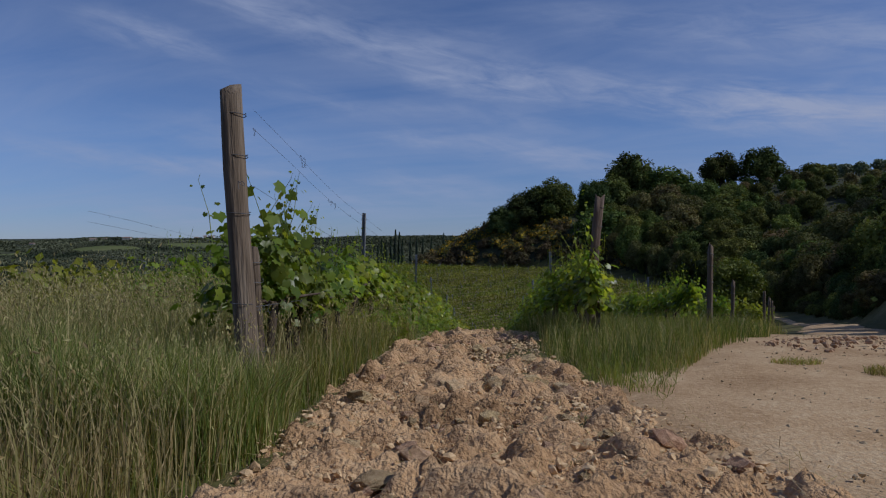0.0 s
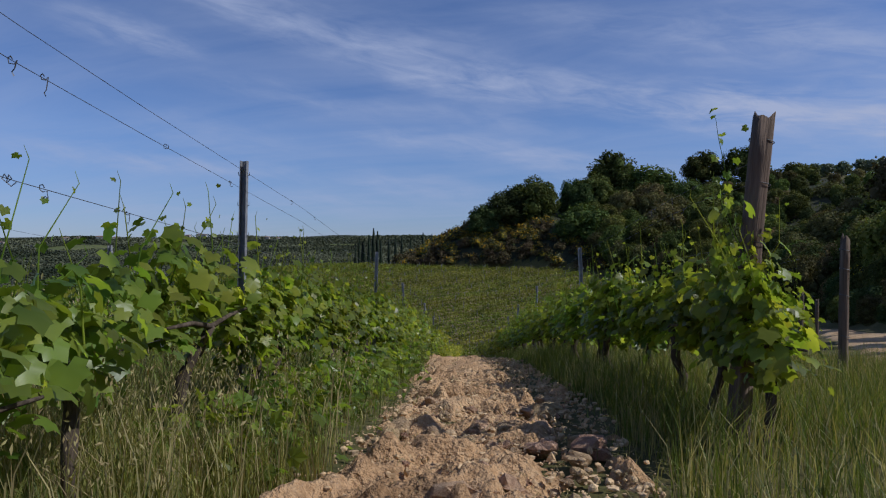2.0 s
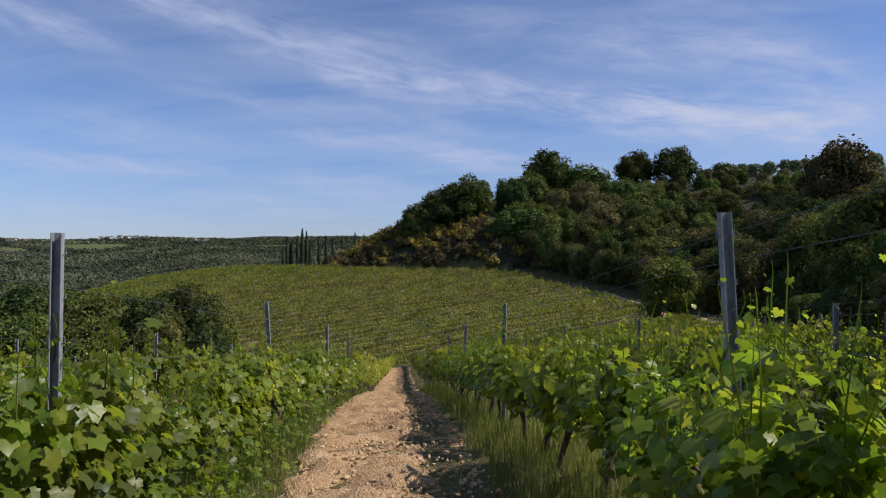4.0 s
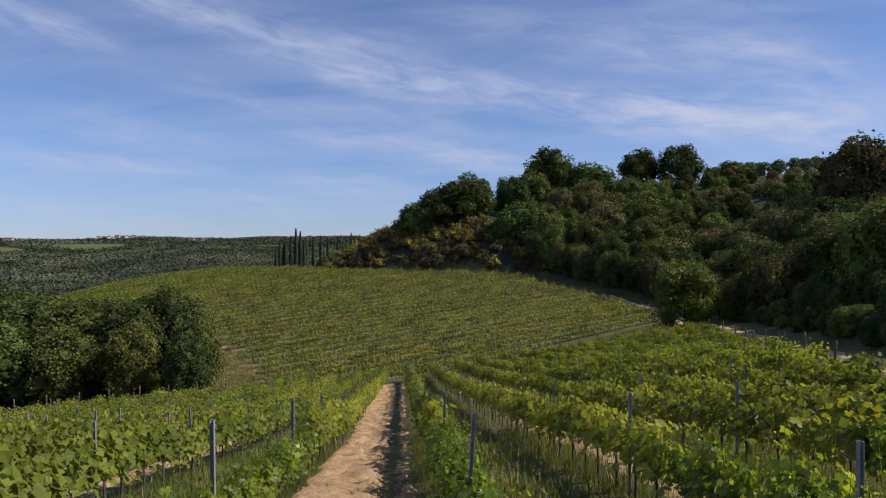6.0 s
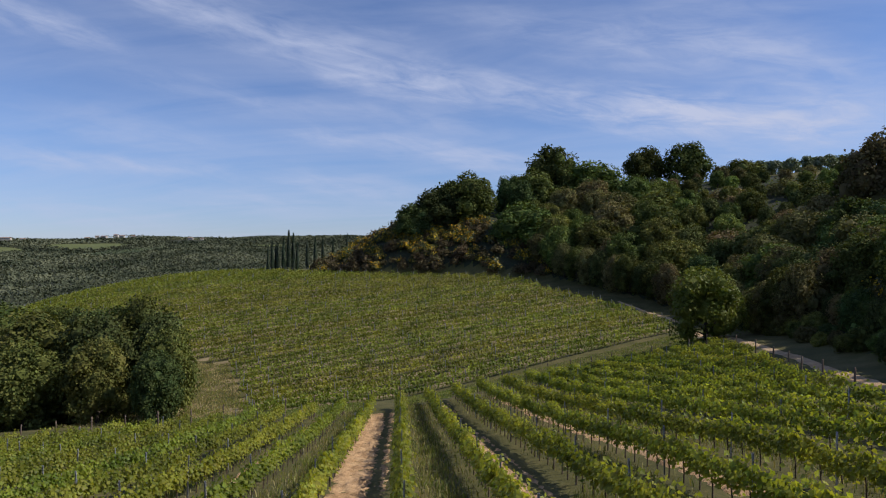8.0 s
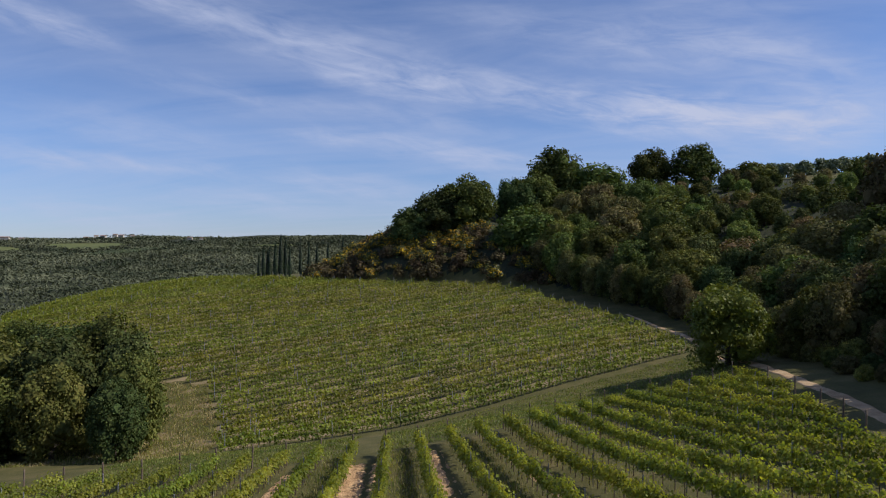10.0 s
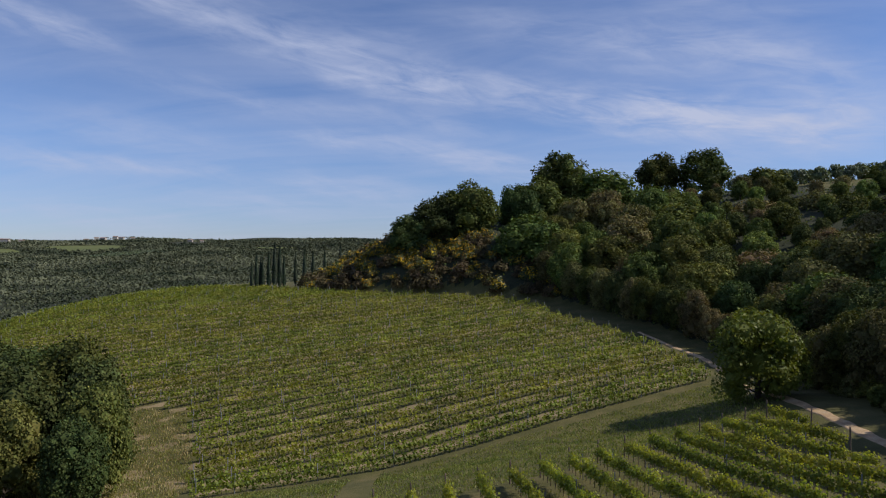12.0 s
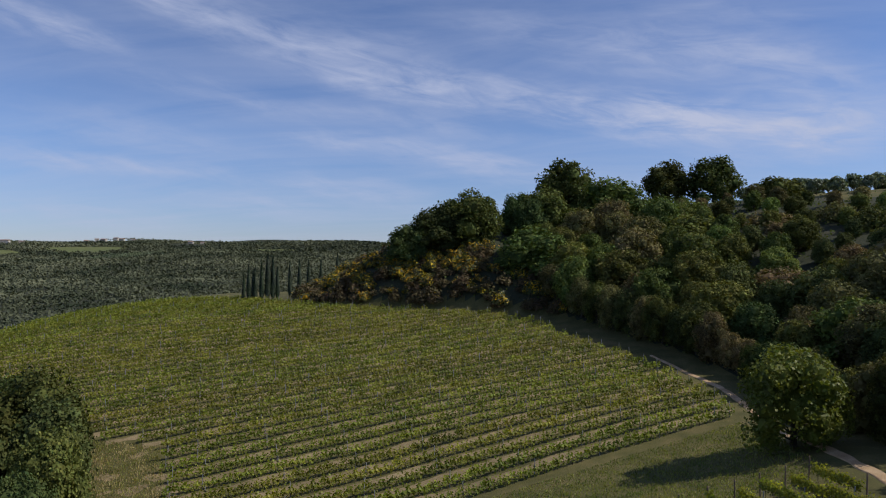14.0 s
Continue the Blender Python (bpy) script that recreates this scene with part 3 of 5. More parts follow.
def ploughed(k, y0, y1, step, beside=False):
    """Bare tilled soil between row k - 1 and row k, with a wheel furrow along its shaded side."""
    cols = int(2.4 / step)
    ysr = np.arange(y0, y1, step)
    u = np.linspace(-1.2, 1.2, cols)
    gx, gy = np.meshgrid(u, ysr)
    lo, hi = soil_sides(gy) if beside else (row_x(k - 0.8, gy), row_x(k - 0.34, gy))
    x = (lo + hi) / 2 + gx * (hi - lo) / 2
    rag = np.abs(gx) / 1.02 + 0.3 * (cells(x, gy, 0.5, 5.0 + k) - 0.5) + 0.16 * (cells(x, gy, 0.15, 6.0 + k) - 0.5)
    body = 1 - ss(0.7, 1.05, rag)
    if beside:
        inside = (1 - np.abs(gx)) * (hi - lo) / 2 - 0.07 + 0.22 * (cells(x, gy, 0.5, 5.0) - 0.5) + 0.14 * (cells(x, gy, 0.15, 6.0) - 0.5)
        body = ss(-0.02, 0.26, inside)
    furrow = np.exp(-((gx - 0.52) / 0.2) ** 2) * ss(5.6, 8.6, gy)
    z = height(x, gy) + 0.11 * body - 0.05 - 0.14 * furrow + soil_relief(x, gy, k) * (0.2 + body)
    z = np.where((gy < y0 + 0.5) & (not beside) | (gy > y1 - 0.5), z - 0.1, z)
    v = np.stack([x, gy, z], -1).reshape(-1, 3)
    i = (np.arange(len(ysr) - 1)[:, None] * cols + np.arange(cols - 1)[None]).ravel()
    return v, np.stack([i, i + 1, i + 1 + cols, i + cols], 1)


v1, q1 = ploughed(0, 0.6, 15, 0.027, True)
v2, q2 = ploughed(0, 14.45, 76.0, 0.09, True)
tilled = put("ploughed_strip", mesh_of("ploughed_strip", np.concatenate([v1, v2]), np.concatenate([q1, q2 + len(v1)]), ["soil"], smooth=True),
             label="strip of freshly ploughed reddish soil between vine rows", category="soil", kind="structure")
for k in (2, 4, -2):
    v, q = ploughed(k, row_start(k) + 2.5, row_end(k) - 3.5, 0.3)
    put("ploughed_strip", mesh_of("ploughed_strip", v, q, ["soil"], smooth=True),
        label="strip of ploughed soil between vine rows", category="soil", kind="structure")


# ---- vines ----
def vine_meshes(seed, leaves, leaf, faces, size, mat, length=0.95, shoots=12, low=0.57, high=1.08):
    """One vine, along y: a gnarled trunk with its cane, and the foliage with upright shoots."""
    r = np.random.default_rng(seed)
    bend = r.normal(0, 0.035, (6, 3)).cumsum(0)
    zz = np.array([-0.12, 0.1, 0.27, 0.43, 0.56, 0.68])
    path = np.stack([bend[:, 0], bend[:, 1], zz], 1)
    wood = [tube(path, np.array([0.036, 0.03, 0.027, 0.03, 0.027, 0.02]) * r.uniform(0.9, 1.3), 6, 0.3)]
    for s in (-1, 1):
        c = path[-1] + np.array([[0, 0, 0], [r.normal(0, 0.02), s * 0.2, 0.04], [r.normal(0, 0.03), s * 0.48, 0.05]])
        wood.append(tube(c, [0.017, 0.013, 0.008], 5))
    wv, wq, wt = join(wood)
    trunk = mesh_of("trunk", wv, [wq, wt], ["vine_bark"], smooth=True)
    # leafy mass in clumps, with shoots that stand up out of it
    n1 = int(leaves * 0.8)
    cy = r.uniform(-length / 2, length / 2, 10)
    pick = r.integers(0, 10, n1)
    cz = r.uniform(low + 0.12, high - 0.12, 10)
    cx = r.normal(0, 0.07, 10)
    p = np.stack([cx[pick] + r.normal(0, 0.09, n1), cy[pick] + r.normal(0, 0.13, n1), cz[pick] + r.normal(0, 0.13, n1)], 1)
    p[:, 2] = np.clip(p[:, 2], low - 0.12 * r.random(n1), None)
    nrm = np.stack([np.sign(p[:, 0]) * r.uniform(0.2, 1.2, n1), r.normal(0, 0.5, n1), r.uniform(0.0, 1.2, n1)], 1)
    where, normals, sizes = [p], [nrm], [size * r.uniform(0.55, 1.15, n1)]
    stems = []
    per = max(4, int(leaves * 0.2 / shoots))
    for i in range(shoots):
        b = np.array([r.normal(0, 0.1), r.uniform(-length / 2, length / 2), high - 0.25])
        tip = b + np.array([r.normal(0, 0.1), r.normal(0, 0.12), 0.28 + 0.5 * r.random() ** 2])
        mid = (b + tip) / 2 + r.normal(0, 0.03, 3)
        t = np.linspace(0.15, 1.0, per)[:, None]
        pts = (1 - t) ** 2 * b + 2 * t * (1 - t) * mid + t * t * tip + r.normal(0, 0.035, (per, 3))
        where.append(pts)
        normals.append(np.stack([r.normal(0, 1, per), r.normal(0, 1, per), r.uniform(0.2, 1, per)], 1))
        sizes.append(size * np.linspace(0.7, 0.22, per) * r.uniform(0.8, 1.2, per))
        stems.append(tube([b, mid, tip, tip + [0.01, 0.01, 0.05]], [0.004, 0.0035, 0.002, 0.001], 4, cap=False))
    lv, lf = scatter(leaf, faces, np.concatenate(where), np.concatenate(sizes), np.concatenate(normals), r, spin=False)
    sv, sq, st = join(stems)
    if faces.shape[1] == 4:
        fol = mesh_of("foliage", np.concatenate([lv, sv]), [np.concatenate([lf, sq + len(lv)])], [mat])
    else:
        fol = mesh_of("foliage", np.concatenate([lv, sv]), [lf, sq + len(lv)], [mat], smooth=True)
    return trunk, fol


near_vines = [vine_meshes(100 + i, 600, VINE, VINE_F, 0.098, "vine_leaf", shoots=17) for i in range(8)]
open_vines = [vine_meshes(120 + i, 250, VINE, VINE_F, 0.11, "vine_leaf", shoots=9, low=0.68, high=1.06) for i in range(3)]
VINE_LABELS = ["young green grapevine with a dark gnarled trunk", "leafy grapevine tied along the trellis wires"]
detailed = {0: (8.95, 33.0), -1: (5.3, 33.0), 1: (14.8, 27.0), -2: (8.6, 23.0), 2: (20.5, 27.0)}
for k, (ya, yb) in detailed.items():
    y = ya + 0.4
    while y < yb:
        trunk, fol = near_vines[rng.integers(0, len(near_vines))] if k != -1 or y > 9.2 else open_vines[rng.integers(0, 3)]
        x = row_x(k, y) + rng.normal(0, 0.03)
        s = rng.uniform(0.9, 1.1)
        root = put("grapevine", None, at=pose(x, y, hz(x, y), 0, 0, rng.choice([0, 180]) + rng.normal(0, 6)) @ Matrix.Diagonal((s, s, s * rng.uniform(0.9, 1.06) * {-1: 0.88, -2: 0.9, 0: 0.86}.get(k, 1.0), 1)),
                   label=VINE_LABELS[0 if k in (0, -1) else 1], category="vine", group="vines of the near rows")
        put("trunk", trunk, root)
        put("foliage", fol, root)
        y += 0.95
# the first vine climbs its end post
tall_vine = vine_meshes(90, 340, VINE, VINE_F, 0.105, "vine_leaf", 0.55, 9, 0.6, 1.36)
for k, y, s in ((-1, 5.15, 0.96), (-1, 6.0, 0.88), (0, 8.85, 0.84)):
    root = put("grapevine", None, at=pose(row_x(k, y) + 0.08 * k - 0.08, y, hz(row_x(k, y), y), 0, 0, 30 * k) @ Matrix.Scale(s, 4), label="tall grapevine climbing its wooden end post", category="vine", group="vines of the near rows")
    put("trunk", tall_vine[0], root)
    put("foliage", tall_vine[1], root)

# a long shoot that stands high over the first vines
r = np.random.default_rng(77)
t = np.linspace(0, 1, 9)[:, None]
stem = np.array([0.0, 0.0, 0.95]) + t * np.array([-0.03, 0.06, 0.97]) + 0.03 * np.sin(t * np.array([5, 7, 0]))
sv, sq, st = tube(stem, np.linspace(0.005, 0.0015, 9), 5, cap=False)
lp = np.repeat(stem, 3, 0) + r.normal(0, 0.045, (27, 3))
lv, lf = scatter(VINE, VINE_F, lp, np.repeat(np.linspace(0.1, 0.035, 9), 3), r.normal(size=(27, 3)) + [0, -0.6, 0.4], r, spin=False)
put("long_shoot", mesh_of("long_shoot", np.concatenate([lv, sv]), [lf, sq + len(lv)], ["vine_leaf"]), root,
    at=root.matrix_basis.inverted() @ pose(1.24, 9.3, hz(1.24, 9.3)))

# the rest of the near vineyard and the whole far one: one object a row
plain_vine = []
for i in range(10):
    r = np.random.default_rng(300 + i)
    n = 210 if i < 5 else 66
    p = np.stack([r.normal(0, 0.15 if i < 5 else 0.085, n), r.uniform(-0.55, 0.55, n), np.clip(r.normal(0.88, 0.2, n), 0.5, 1.5) if i < 5 else np.clip(r.normal(0.7, 0.24, n), 0.16, 1.35)], 1)
    nrm = np.stack([np.sign(p[:, 0]) * r.uniform(0.2, 1.2, n), r.normal(0, 0.5, n), r.uniform(0, 1.2, n)], 1)
    lv, lf = scatter(QUAD * np.array([1, 1.5, 1]), QUAD_F, p, r.uniform(0.12, 0.25, n) * (0.78 if i < 5 else 1.15), nrm, r)
    tv, tq, tt = tube([[0, 0, -0.1], [0.02, 0.02, 0.3], [0, 0.03, 0.6]], [0.03, 0.025, 0.02], 4, cap=False)
    plain_vine.append((lv, lf, tv, tq))


def vine_row(points, name_label, scale=1.0, group="", first=0):
    """A row of vines at given places (x, y, heading); foliage and trunks are its parts."""
    lvs, lfs, tvs, tqs, nl, nt_ = [], [], [], [], 0, 0
    for x, y, a in points:
        lv, lf, tv, tq = plain_vine[first + rng.integers(0, 5)]
        c, s = math.cos(a), math.sin(a)
        turn = np.array([[c, -s, 0], [s, c, 0], [0, 0, 1]]) * scale
        turn[2, 2] *= rng.uniform(0.85, 1.12)
        at = np.array([x, y, hz(x, y)])
        lvs.append(lv @ turn.T + at); lfs.append(lf + nl); nl += len(lv)
        tvs.append(tv @ turn.T + at); tqs.append(tq + nt_); nt_ += len(tv)
    root = put("vine_row", None, label=name_label, category="vine row", group=group)
    put("foliage", mesh_of("foliage", np.concatenate(lvs), np.concatenate(lfs), ["vine_leaf_far"]), root)
    put("vine_wood", mesh_of("vine_wood", np.concatenate(tvs), np.concatenate(tqs), ["vine_bark"]), root, kind="stuff")


for k in range(-16, 16):
    ya = detailed[k][1] if k in detailed else row_start(k) + 0.6
    pts = [(row_x(k, y) + rng.normal(0, 0.04), y, rng.normal(0, 0.05)) for y in np.arange(ya + 0.4, row_end(k) - 0.4, 0.95)]
    if len(pts) > 2:
        vine_row(pts, "trellised row of green vines running down the slope", group="rows of the near vineyard")

# far vineyard: rows along the foot of the slope, clipped to the field's outline
FIELD = np.array([(-15.4, 93.0), (0, 98.8), (36.2, 111.8), (37.8, 120), (38.0, 130), (36.4, 138), (32.5, 148), (28.2, 155), (26.5, 164), (20, 172), (8, 177.5), (-11, 186.5),
                  (-26, 197), (-36, 207), (-60, 215), (-85, 205), (-85, 150), (-58, 133), (-36, 124), (-24.5, 120), (-20, 109)], float)


def in_poly(x, y, ring):
    inside = np.zeros(np.shape(x), bool)
    for (ax, ay), (bx, by) in zip(ring, np.roll(ring, -1, 0)):
        if ay != by:
            inside ^= ((ay > y) != (by > y)) & (x < (bx - ax) * (y - ay) / (by - ay) + ax)
    return inside


heading = np.array([1.0, 0.36]) / math.hypot(1, 0.36)
across = np.array([-heading[1], heading[0]])
far_rows, strips = [], []
for j in range(64):
    base = np.array([0.0, 99.3]) + across * 3.0 * j
    s = np.arange(-110, 110, 1.0) + rng.uniform(0, 1)
    p = base + s[:, None] * heading
    p = p[in_poly(p[:, 0], p[:, 1], FIELD)]
    if len(p) > 3:
        far_rows.append(p)
        strips.append(p)
        vine_row([(x, y, math.atan2(heading[1], heading[0]) - math.pi / 2) for x, y in p],
                 "low trellised row of vines across the far slope", 1.05, "rows of the far vineyard", 5)

# trodden dry strips at the foot of the far rows
parts = []
for row, p in enumerate(strips[1:]):
    q0 = p - across * 0.95
    k = np.arange(len(q0))
    wide = 0.7 + 0.3 * np.sin(k * 0.7 + p[0, 1]) * np.sin(k * 0.23) + rng.normal(0, 0.1, len(k))
    wide = wide * 0.86
    vs = [q0 - across * wide[:, None], q0, q0 + across * wide[:, None]]
    zs = [height(s[:, 0], s[:, 1]) + o for s, o in zip(vs, (0.02, 0.08, 0.02))]
    v = np.stack([np.c_[s, z] for s, z in zip(vs, zs)], 1).reshape(-1, 3)
    i = np.arange(len(q0) - 1) * 3
    parts.append((v, np.concatenate([np.stack([i, i + 3, i + 4, i + 1], 1), np.stack([i + 1, i + 4, i + 5, i + 2], 1)]), np.zeros((0, 3), int)))
# bare patches on the grass beside the field
for i in range(26):
    x, y = rng.uniform(-29, -18), rng.uniform(93, 121)
    a = np.linspace(0, 2 * np.pi, 12, endpoint=False)
    rad = rng.uniform(0.4, 1.3) * (1 + 0.35 * np.sin(2 * a + i) + rng.normal(0, 0.12, 12))
    rim = np.array([x, y]) + np.stack([np.cos(a) * rad * 1.1, np.sin(a) * rad * 0.9], 1) @ np.array([heading, across])
    ring = np.concatenate([rim, [[x, y]]])
    v = np.c_[ring, height(ring[:, 0], ring[:, 1]) + np.r_[np.full(12, 0.0), 0.05]]
    parts.append((v, np.zeros((0, 4), int), np.array([(m, (m + 1) % 12, 12) for m in range(12)])))
v, q, t = join(parts)
put("dry_strips", mesh_of("dry_strips", v, [q, t], ["dry_strip"]), label="pale dry strips of grass between the far rows", category="soil", kind="stuff")

# ---- trees ----
def lobes_of(r, n, width, tall, base):
    """Rounded boughs over a dome: centre, half breadth, half height; the topmost ones end at base + tall."""
    out = [(np.array([r.normal(0, 0.05) * width, r.normal(0, 0.05) * width, base + tall * 0.75]), width * 0.52, tall * 0.25),
           (np.array([0.0, 0.0, base + tall * 0.45]), width * 0.82, tall * 0.36)]
    for i in range(n - 2):
        a = i * 2.39996 + r.normal(0, 0.35)
        u = (i + 0.5) / (n - 2)
        rim = math.sqrt(max(0.02, 1 - (2 * abs(u - 0.38)) ** 2.6 * (0.5 if u > 0.38 else 1.4)))
        rad = width * rim * r.uniform(0.56, 0.74)
        c = np.array([math.cos(a) * rad, math.sin(a) * rad, base + tall * (0.12 + 0.71 * u + r.normal(0, 0.02))])
        wide = width * r.uniform(0.24, 0.42)
        out.append((c, wide, wide * r.uniform(0.9, 1.15)))
    return out


def tree_meshes(seed, tall, width, leaves, size, mat, trunk_part=0.28, lobes=16, bark="tree_bark"):
    """Trunk with limbs, and a crown of leaf sprays set over boughs round a dense dark heart."""
    r = np.random.default_rng(seed)
    crown = lobes_of(r, lobes, width, tall * (1 - trunk_part * 0.7), tall * trunk_part * 0.7)
    bend = r.normal(0, 0.02 * tall, (5, 2)).cumsum(0)
    zs = np.linspace(-0.4, tall * 0.72, 5)
    path = np.stack([bend[:, 0], bend[:, 1], zs], 1)
    path[0, :2] = 0
    rad = 0.028 * tall * np.array([1.25, 1.0, 0.8, 0.5, 0.22])
    wood = [tube(path, rad, 8)]
    for c, a, b in crown[:12]:
        t = np.clip(c[2] / (tall * 0.72) * 0.7, 0.15, 0.8)
        st = np.array([np.interp(t, np.linspace(0, 1, 5), path[:, i]) for i in range(3)])
        mid = (st + c) / 2 + np.array([0, 0, 0.04 * tall])
        wood.append(tube([st, mid, c], [0.011 * tall, 0.007 * tall, 0.003 * tall], 5, cap=False))
    wv, wq, wt = join(wood)
    trunk = mesh_of("trunk", wv, [wq, wt], [bark], smooth=True)
    ws = np.array([a * (a + b) for c, a, b in crown])
    pick = r.choice(len(crown), leaves, p=ws / ws.sum())
    cs, rs = np.array([c for c, _, _ in crown]), np.array([(a, a, b) for _, a, b in crown])
    # sprays: tufts of leaves at random spots of each bough, so that its face is uneven too
    tufts = 22
    td = r.normal(size=(len(crown), tufts, 3)); td[..., 2] += 0.25
    td /= np.linalg.norm(td, axis=2, keepdims=True)
    spray = r.integers(0, tufts, leaves)
    d = td[pick, spray] + r.normal(0, 0.3, (leaves, 3))
    d /= np.linalg.norm(d, axis=1, keepdims=True)
    reach = r.uniform(0.82, 1.12, (len(crown), tufts))
    shell = (reach[pick, spray] * np.where(r.random(leaves) < 0.75, r.uniform(0.84, 1.03, leaves), r.uniform(0.55, 1.14, leaves)))[:, None]
    p = cs[pick] + d * rs[pick] * shell
    lv, lf = scatter(QUAD * np.array([1, 1.5, 1]), QUAD_F, p, size * r.uniform(0.55, 1.45, leaves), d + r.normal(0, 0.6, d.shape) + [0, 0, 0.2], r)
    # the heart of every bough: a small closed shell, hidden by its leaves
    hv = cs[:, None] + HEART[None] * rs[:, None] * 0.6 * r.uniform(0.85, 1.1, (len(cs), len(HEART), 1))
    hf = (HEART_F[None] + (np.arange(len(cs)) * len(HEART))[:, None, None]).reshape(-1, 3)
    return trunk, mesh_of("crown", np.concatenate([lv, hv.reshape(-1, 3)]), [lf, hf + len(lv)], [mat])


bm = bmesh.new()
bmesh.ops.create_icosphere(bm, subdivisions=1, radius=1.0)
HEART = np.array([vert.co[:] for vert in bm.verts])
HEART_F = np.array([[vert.index for vert in f.verts] for f in bm.faces])
bm.free()


def plant_tree(meshes, x, y, z, scale, label, category="tree", name="tree", group="", squash=1.0, turn=None):
    a = rng.uniform(0, 360) if turn is None else turn
    root = put(name, None, at=pose(x, y, z, 0, 0, a) @ Matrix.Diagonal((scale * squash, scale * squash, scale, 1)), label=label, category=category, group=group)
    put("trunk", meshes[0], root)
    put("crown", meshes[1], root)
    return root


KINDS = ["oak_leaf", "oak_leaf", "pale_leaf", "brown_leaf", "blue_leaf", "pale_leaf", "oak_leaf", "blue_leaf", "brown_leaf"]
oaks = [tree_meshes(500 + i, 10, 4.75, 8500, 0.31, kind, 0.05, 20 + i) for i, kind in enumerate(KINDS)]
fine_oaks = [tree_meshes(540 + i, 10, 4.6, 11000, 0.25, ["oak_leaf", "blue_leaf", "brown_leaf"][i], 0.04, 24) for i in range(3)]
bare_oaks = [tree_meshes(560 + i, 10, 4.6, 8000, 0.3, "oak_leaf", 0.14, 17) for i in range(2)]
# the trees of the skyline: place, top, half breadth, height, kind
SKYLINE = [(2.2, 196, 13.0, 5.4, 9, 4), (8.6, 197, 17.4, 6.4, 12, 7), (17.0, 198, 21.6, 7.6, 15, 0), (13.0, 200, 19.6, 6.6, 13, 6), (28, 206, 21.2, 3.6, 11, 4),
           (41.6, 212, 31.0, 8.0, 18, 1), (52.0, 208, 26.0, 9.6, 15, 6), (35.4, 206, 23.4, 7.4, 14, 0), (98.5, 215, 27.6, 7.2, 11, 1), (130, 215, 29.1, 4.1, 6, 2), (81, 133, 21.5, 7.5, 15, 8)]
# those that stand before them
SECOND = [(29.3, 186, 12.9, 9.4, 14, 0), (43.3, 178, 9.1, 5.6, 12, 5), (60.4, 180, 15.4, 9.4, 14, 1), (66.5, 195, 19.1, 5.5, 11, 2), (78, 182, 16.3, 7.9, 12, 3),
          (88.3, 175, 17.6, 6.4, 12, 8), (58.4, 128, 4.1, 4.1, 9, 3), (90, 165, 16.7, 5.7, 11, 6), (50.9, 168, 6.4, 6.9, 11, 4), (57.8, 155, 6.2, 6.2, 11, 0),
          (61.5, 146, 5.1, 5.8, 10, 8), (73, 140, 7.8, 5.5, 10, 3), (54, 119, 2.6, 5.0, 10, 5)]
OAK_LABELS = {"oak_leaf": "broad dark green oak on the wooded hill", "blue_leaf": "dense bluish-green holm oak on the wooded hill",
              "pale_leaf": "fresh pale green oak on the wooded hill", "brown_leaf": "brownish-green oak with reddish young leaves"}
for x, y, top, half, tall, kind in SKYLINE + SECOND:
    z = min(top - tall, hz(x, y))
    plant_tree(oaks[kind], x, y, z, (top - z) / 10, OAK_LABELS[KINDS[kind]], group="trees of the wood", squash=half / 4.6 / ((top - z) / 10))
for i, (x, y, top, half, tall) in enumerate([(75.7, 232, 33.6, 7.2, 15), (87.6, 228, 34.2, 8.0, 15)]):
    z = min(top - tall, hz(x, y))
    plant_tree(bare_oaks[i], x, y, z, (top - z) / 10, "round-headed oak standing clear on the skyline", group="trees of the wood", squash=half / 4.6 / ((top - z) / 10))
# the wood's edge along the road
taken = [(m[0], m[1]) for m in SKYLINE + SECOND]
for y in np.arange(46, 168, 3.6):
    x = float(np.interp(y, FOOT[:, 1], FOOT[:, 0])) + (rng.uniform(3.4, 5.0) if y < 92 else rng.uniform(1.2, 2.6))
    tall = rng.uniform(3.6, 4.8) if y < 92 else rng.uniform(4.6, 6.4) if 103 < y < 136 else rng.uniform(6.5, 8.5)
    taken.append((x, y))
    plant_tree(oaks[rng.integers(0, 9)] if y < 80 else fine_oaks[rng.integers(0, 3)], x, y, hz(x, y) - 0.4, tall / 10, "dense dark green tree at the wood's edge", group="trees of the wood", squash=rng.uniform(0.75, 0.95))
# low scrub between the road and the trees
for y in np.arange(40, 104, 1.9):
    x = float(np.interp(y, FOOT[:, 1], FOOT[:, 0])) + rng.uniform(0.2, 2.6)
    plant_tree(oaks[rng.integers(0, 9)], x, y, hz(x, y) - 0.2, rng.uniform(0.13, 0.26), "low dark bush at the wood's edge", "bush", "bush", "bushes along the road", squash=rng.uniform(1.0, 1.4))
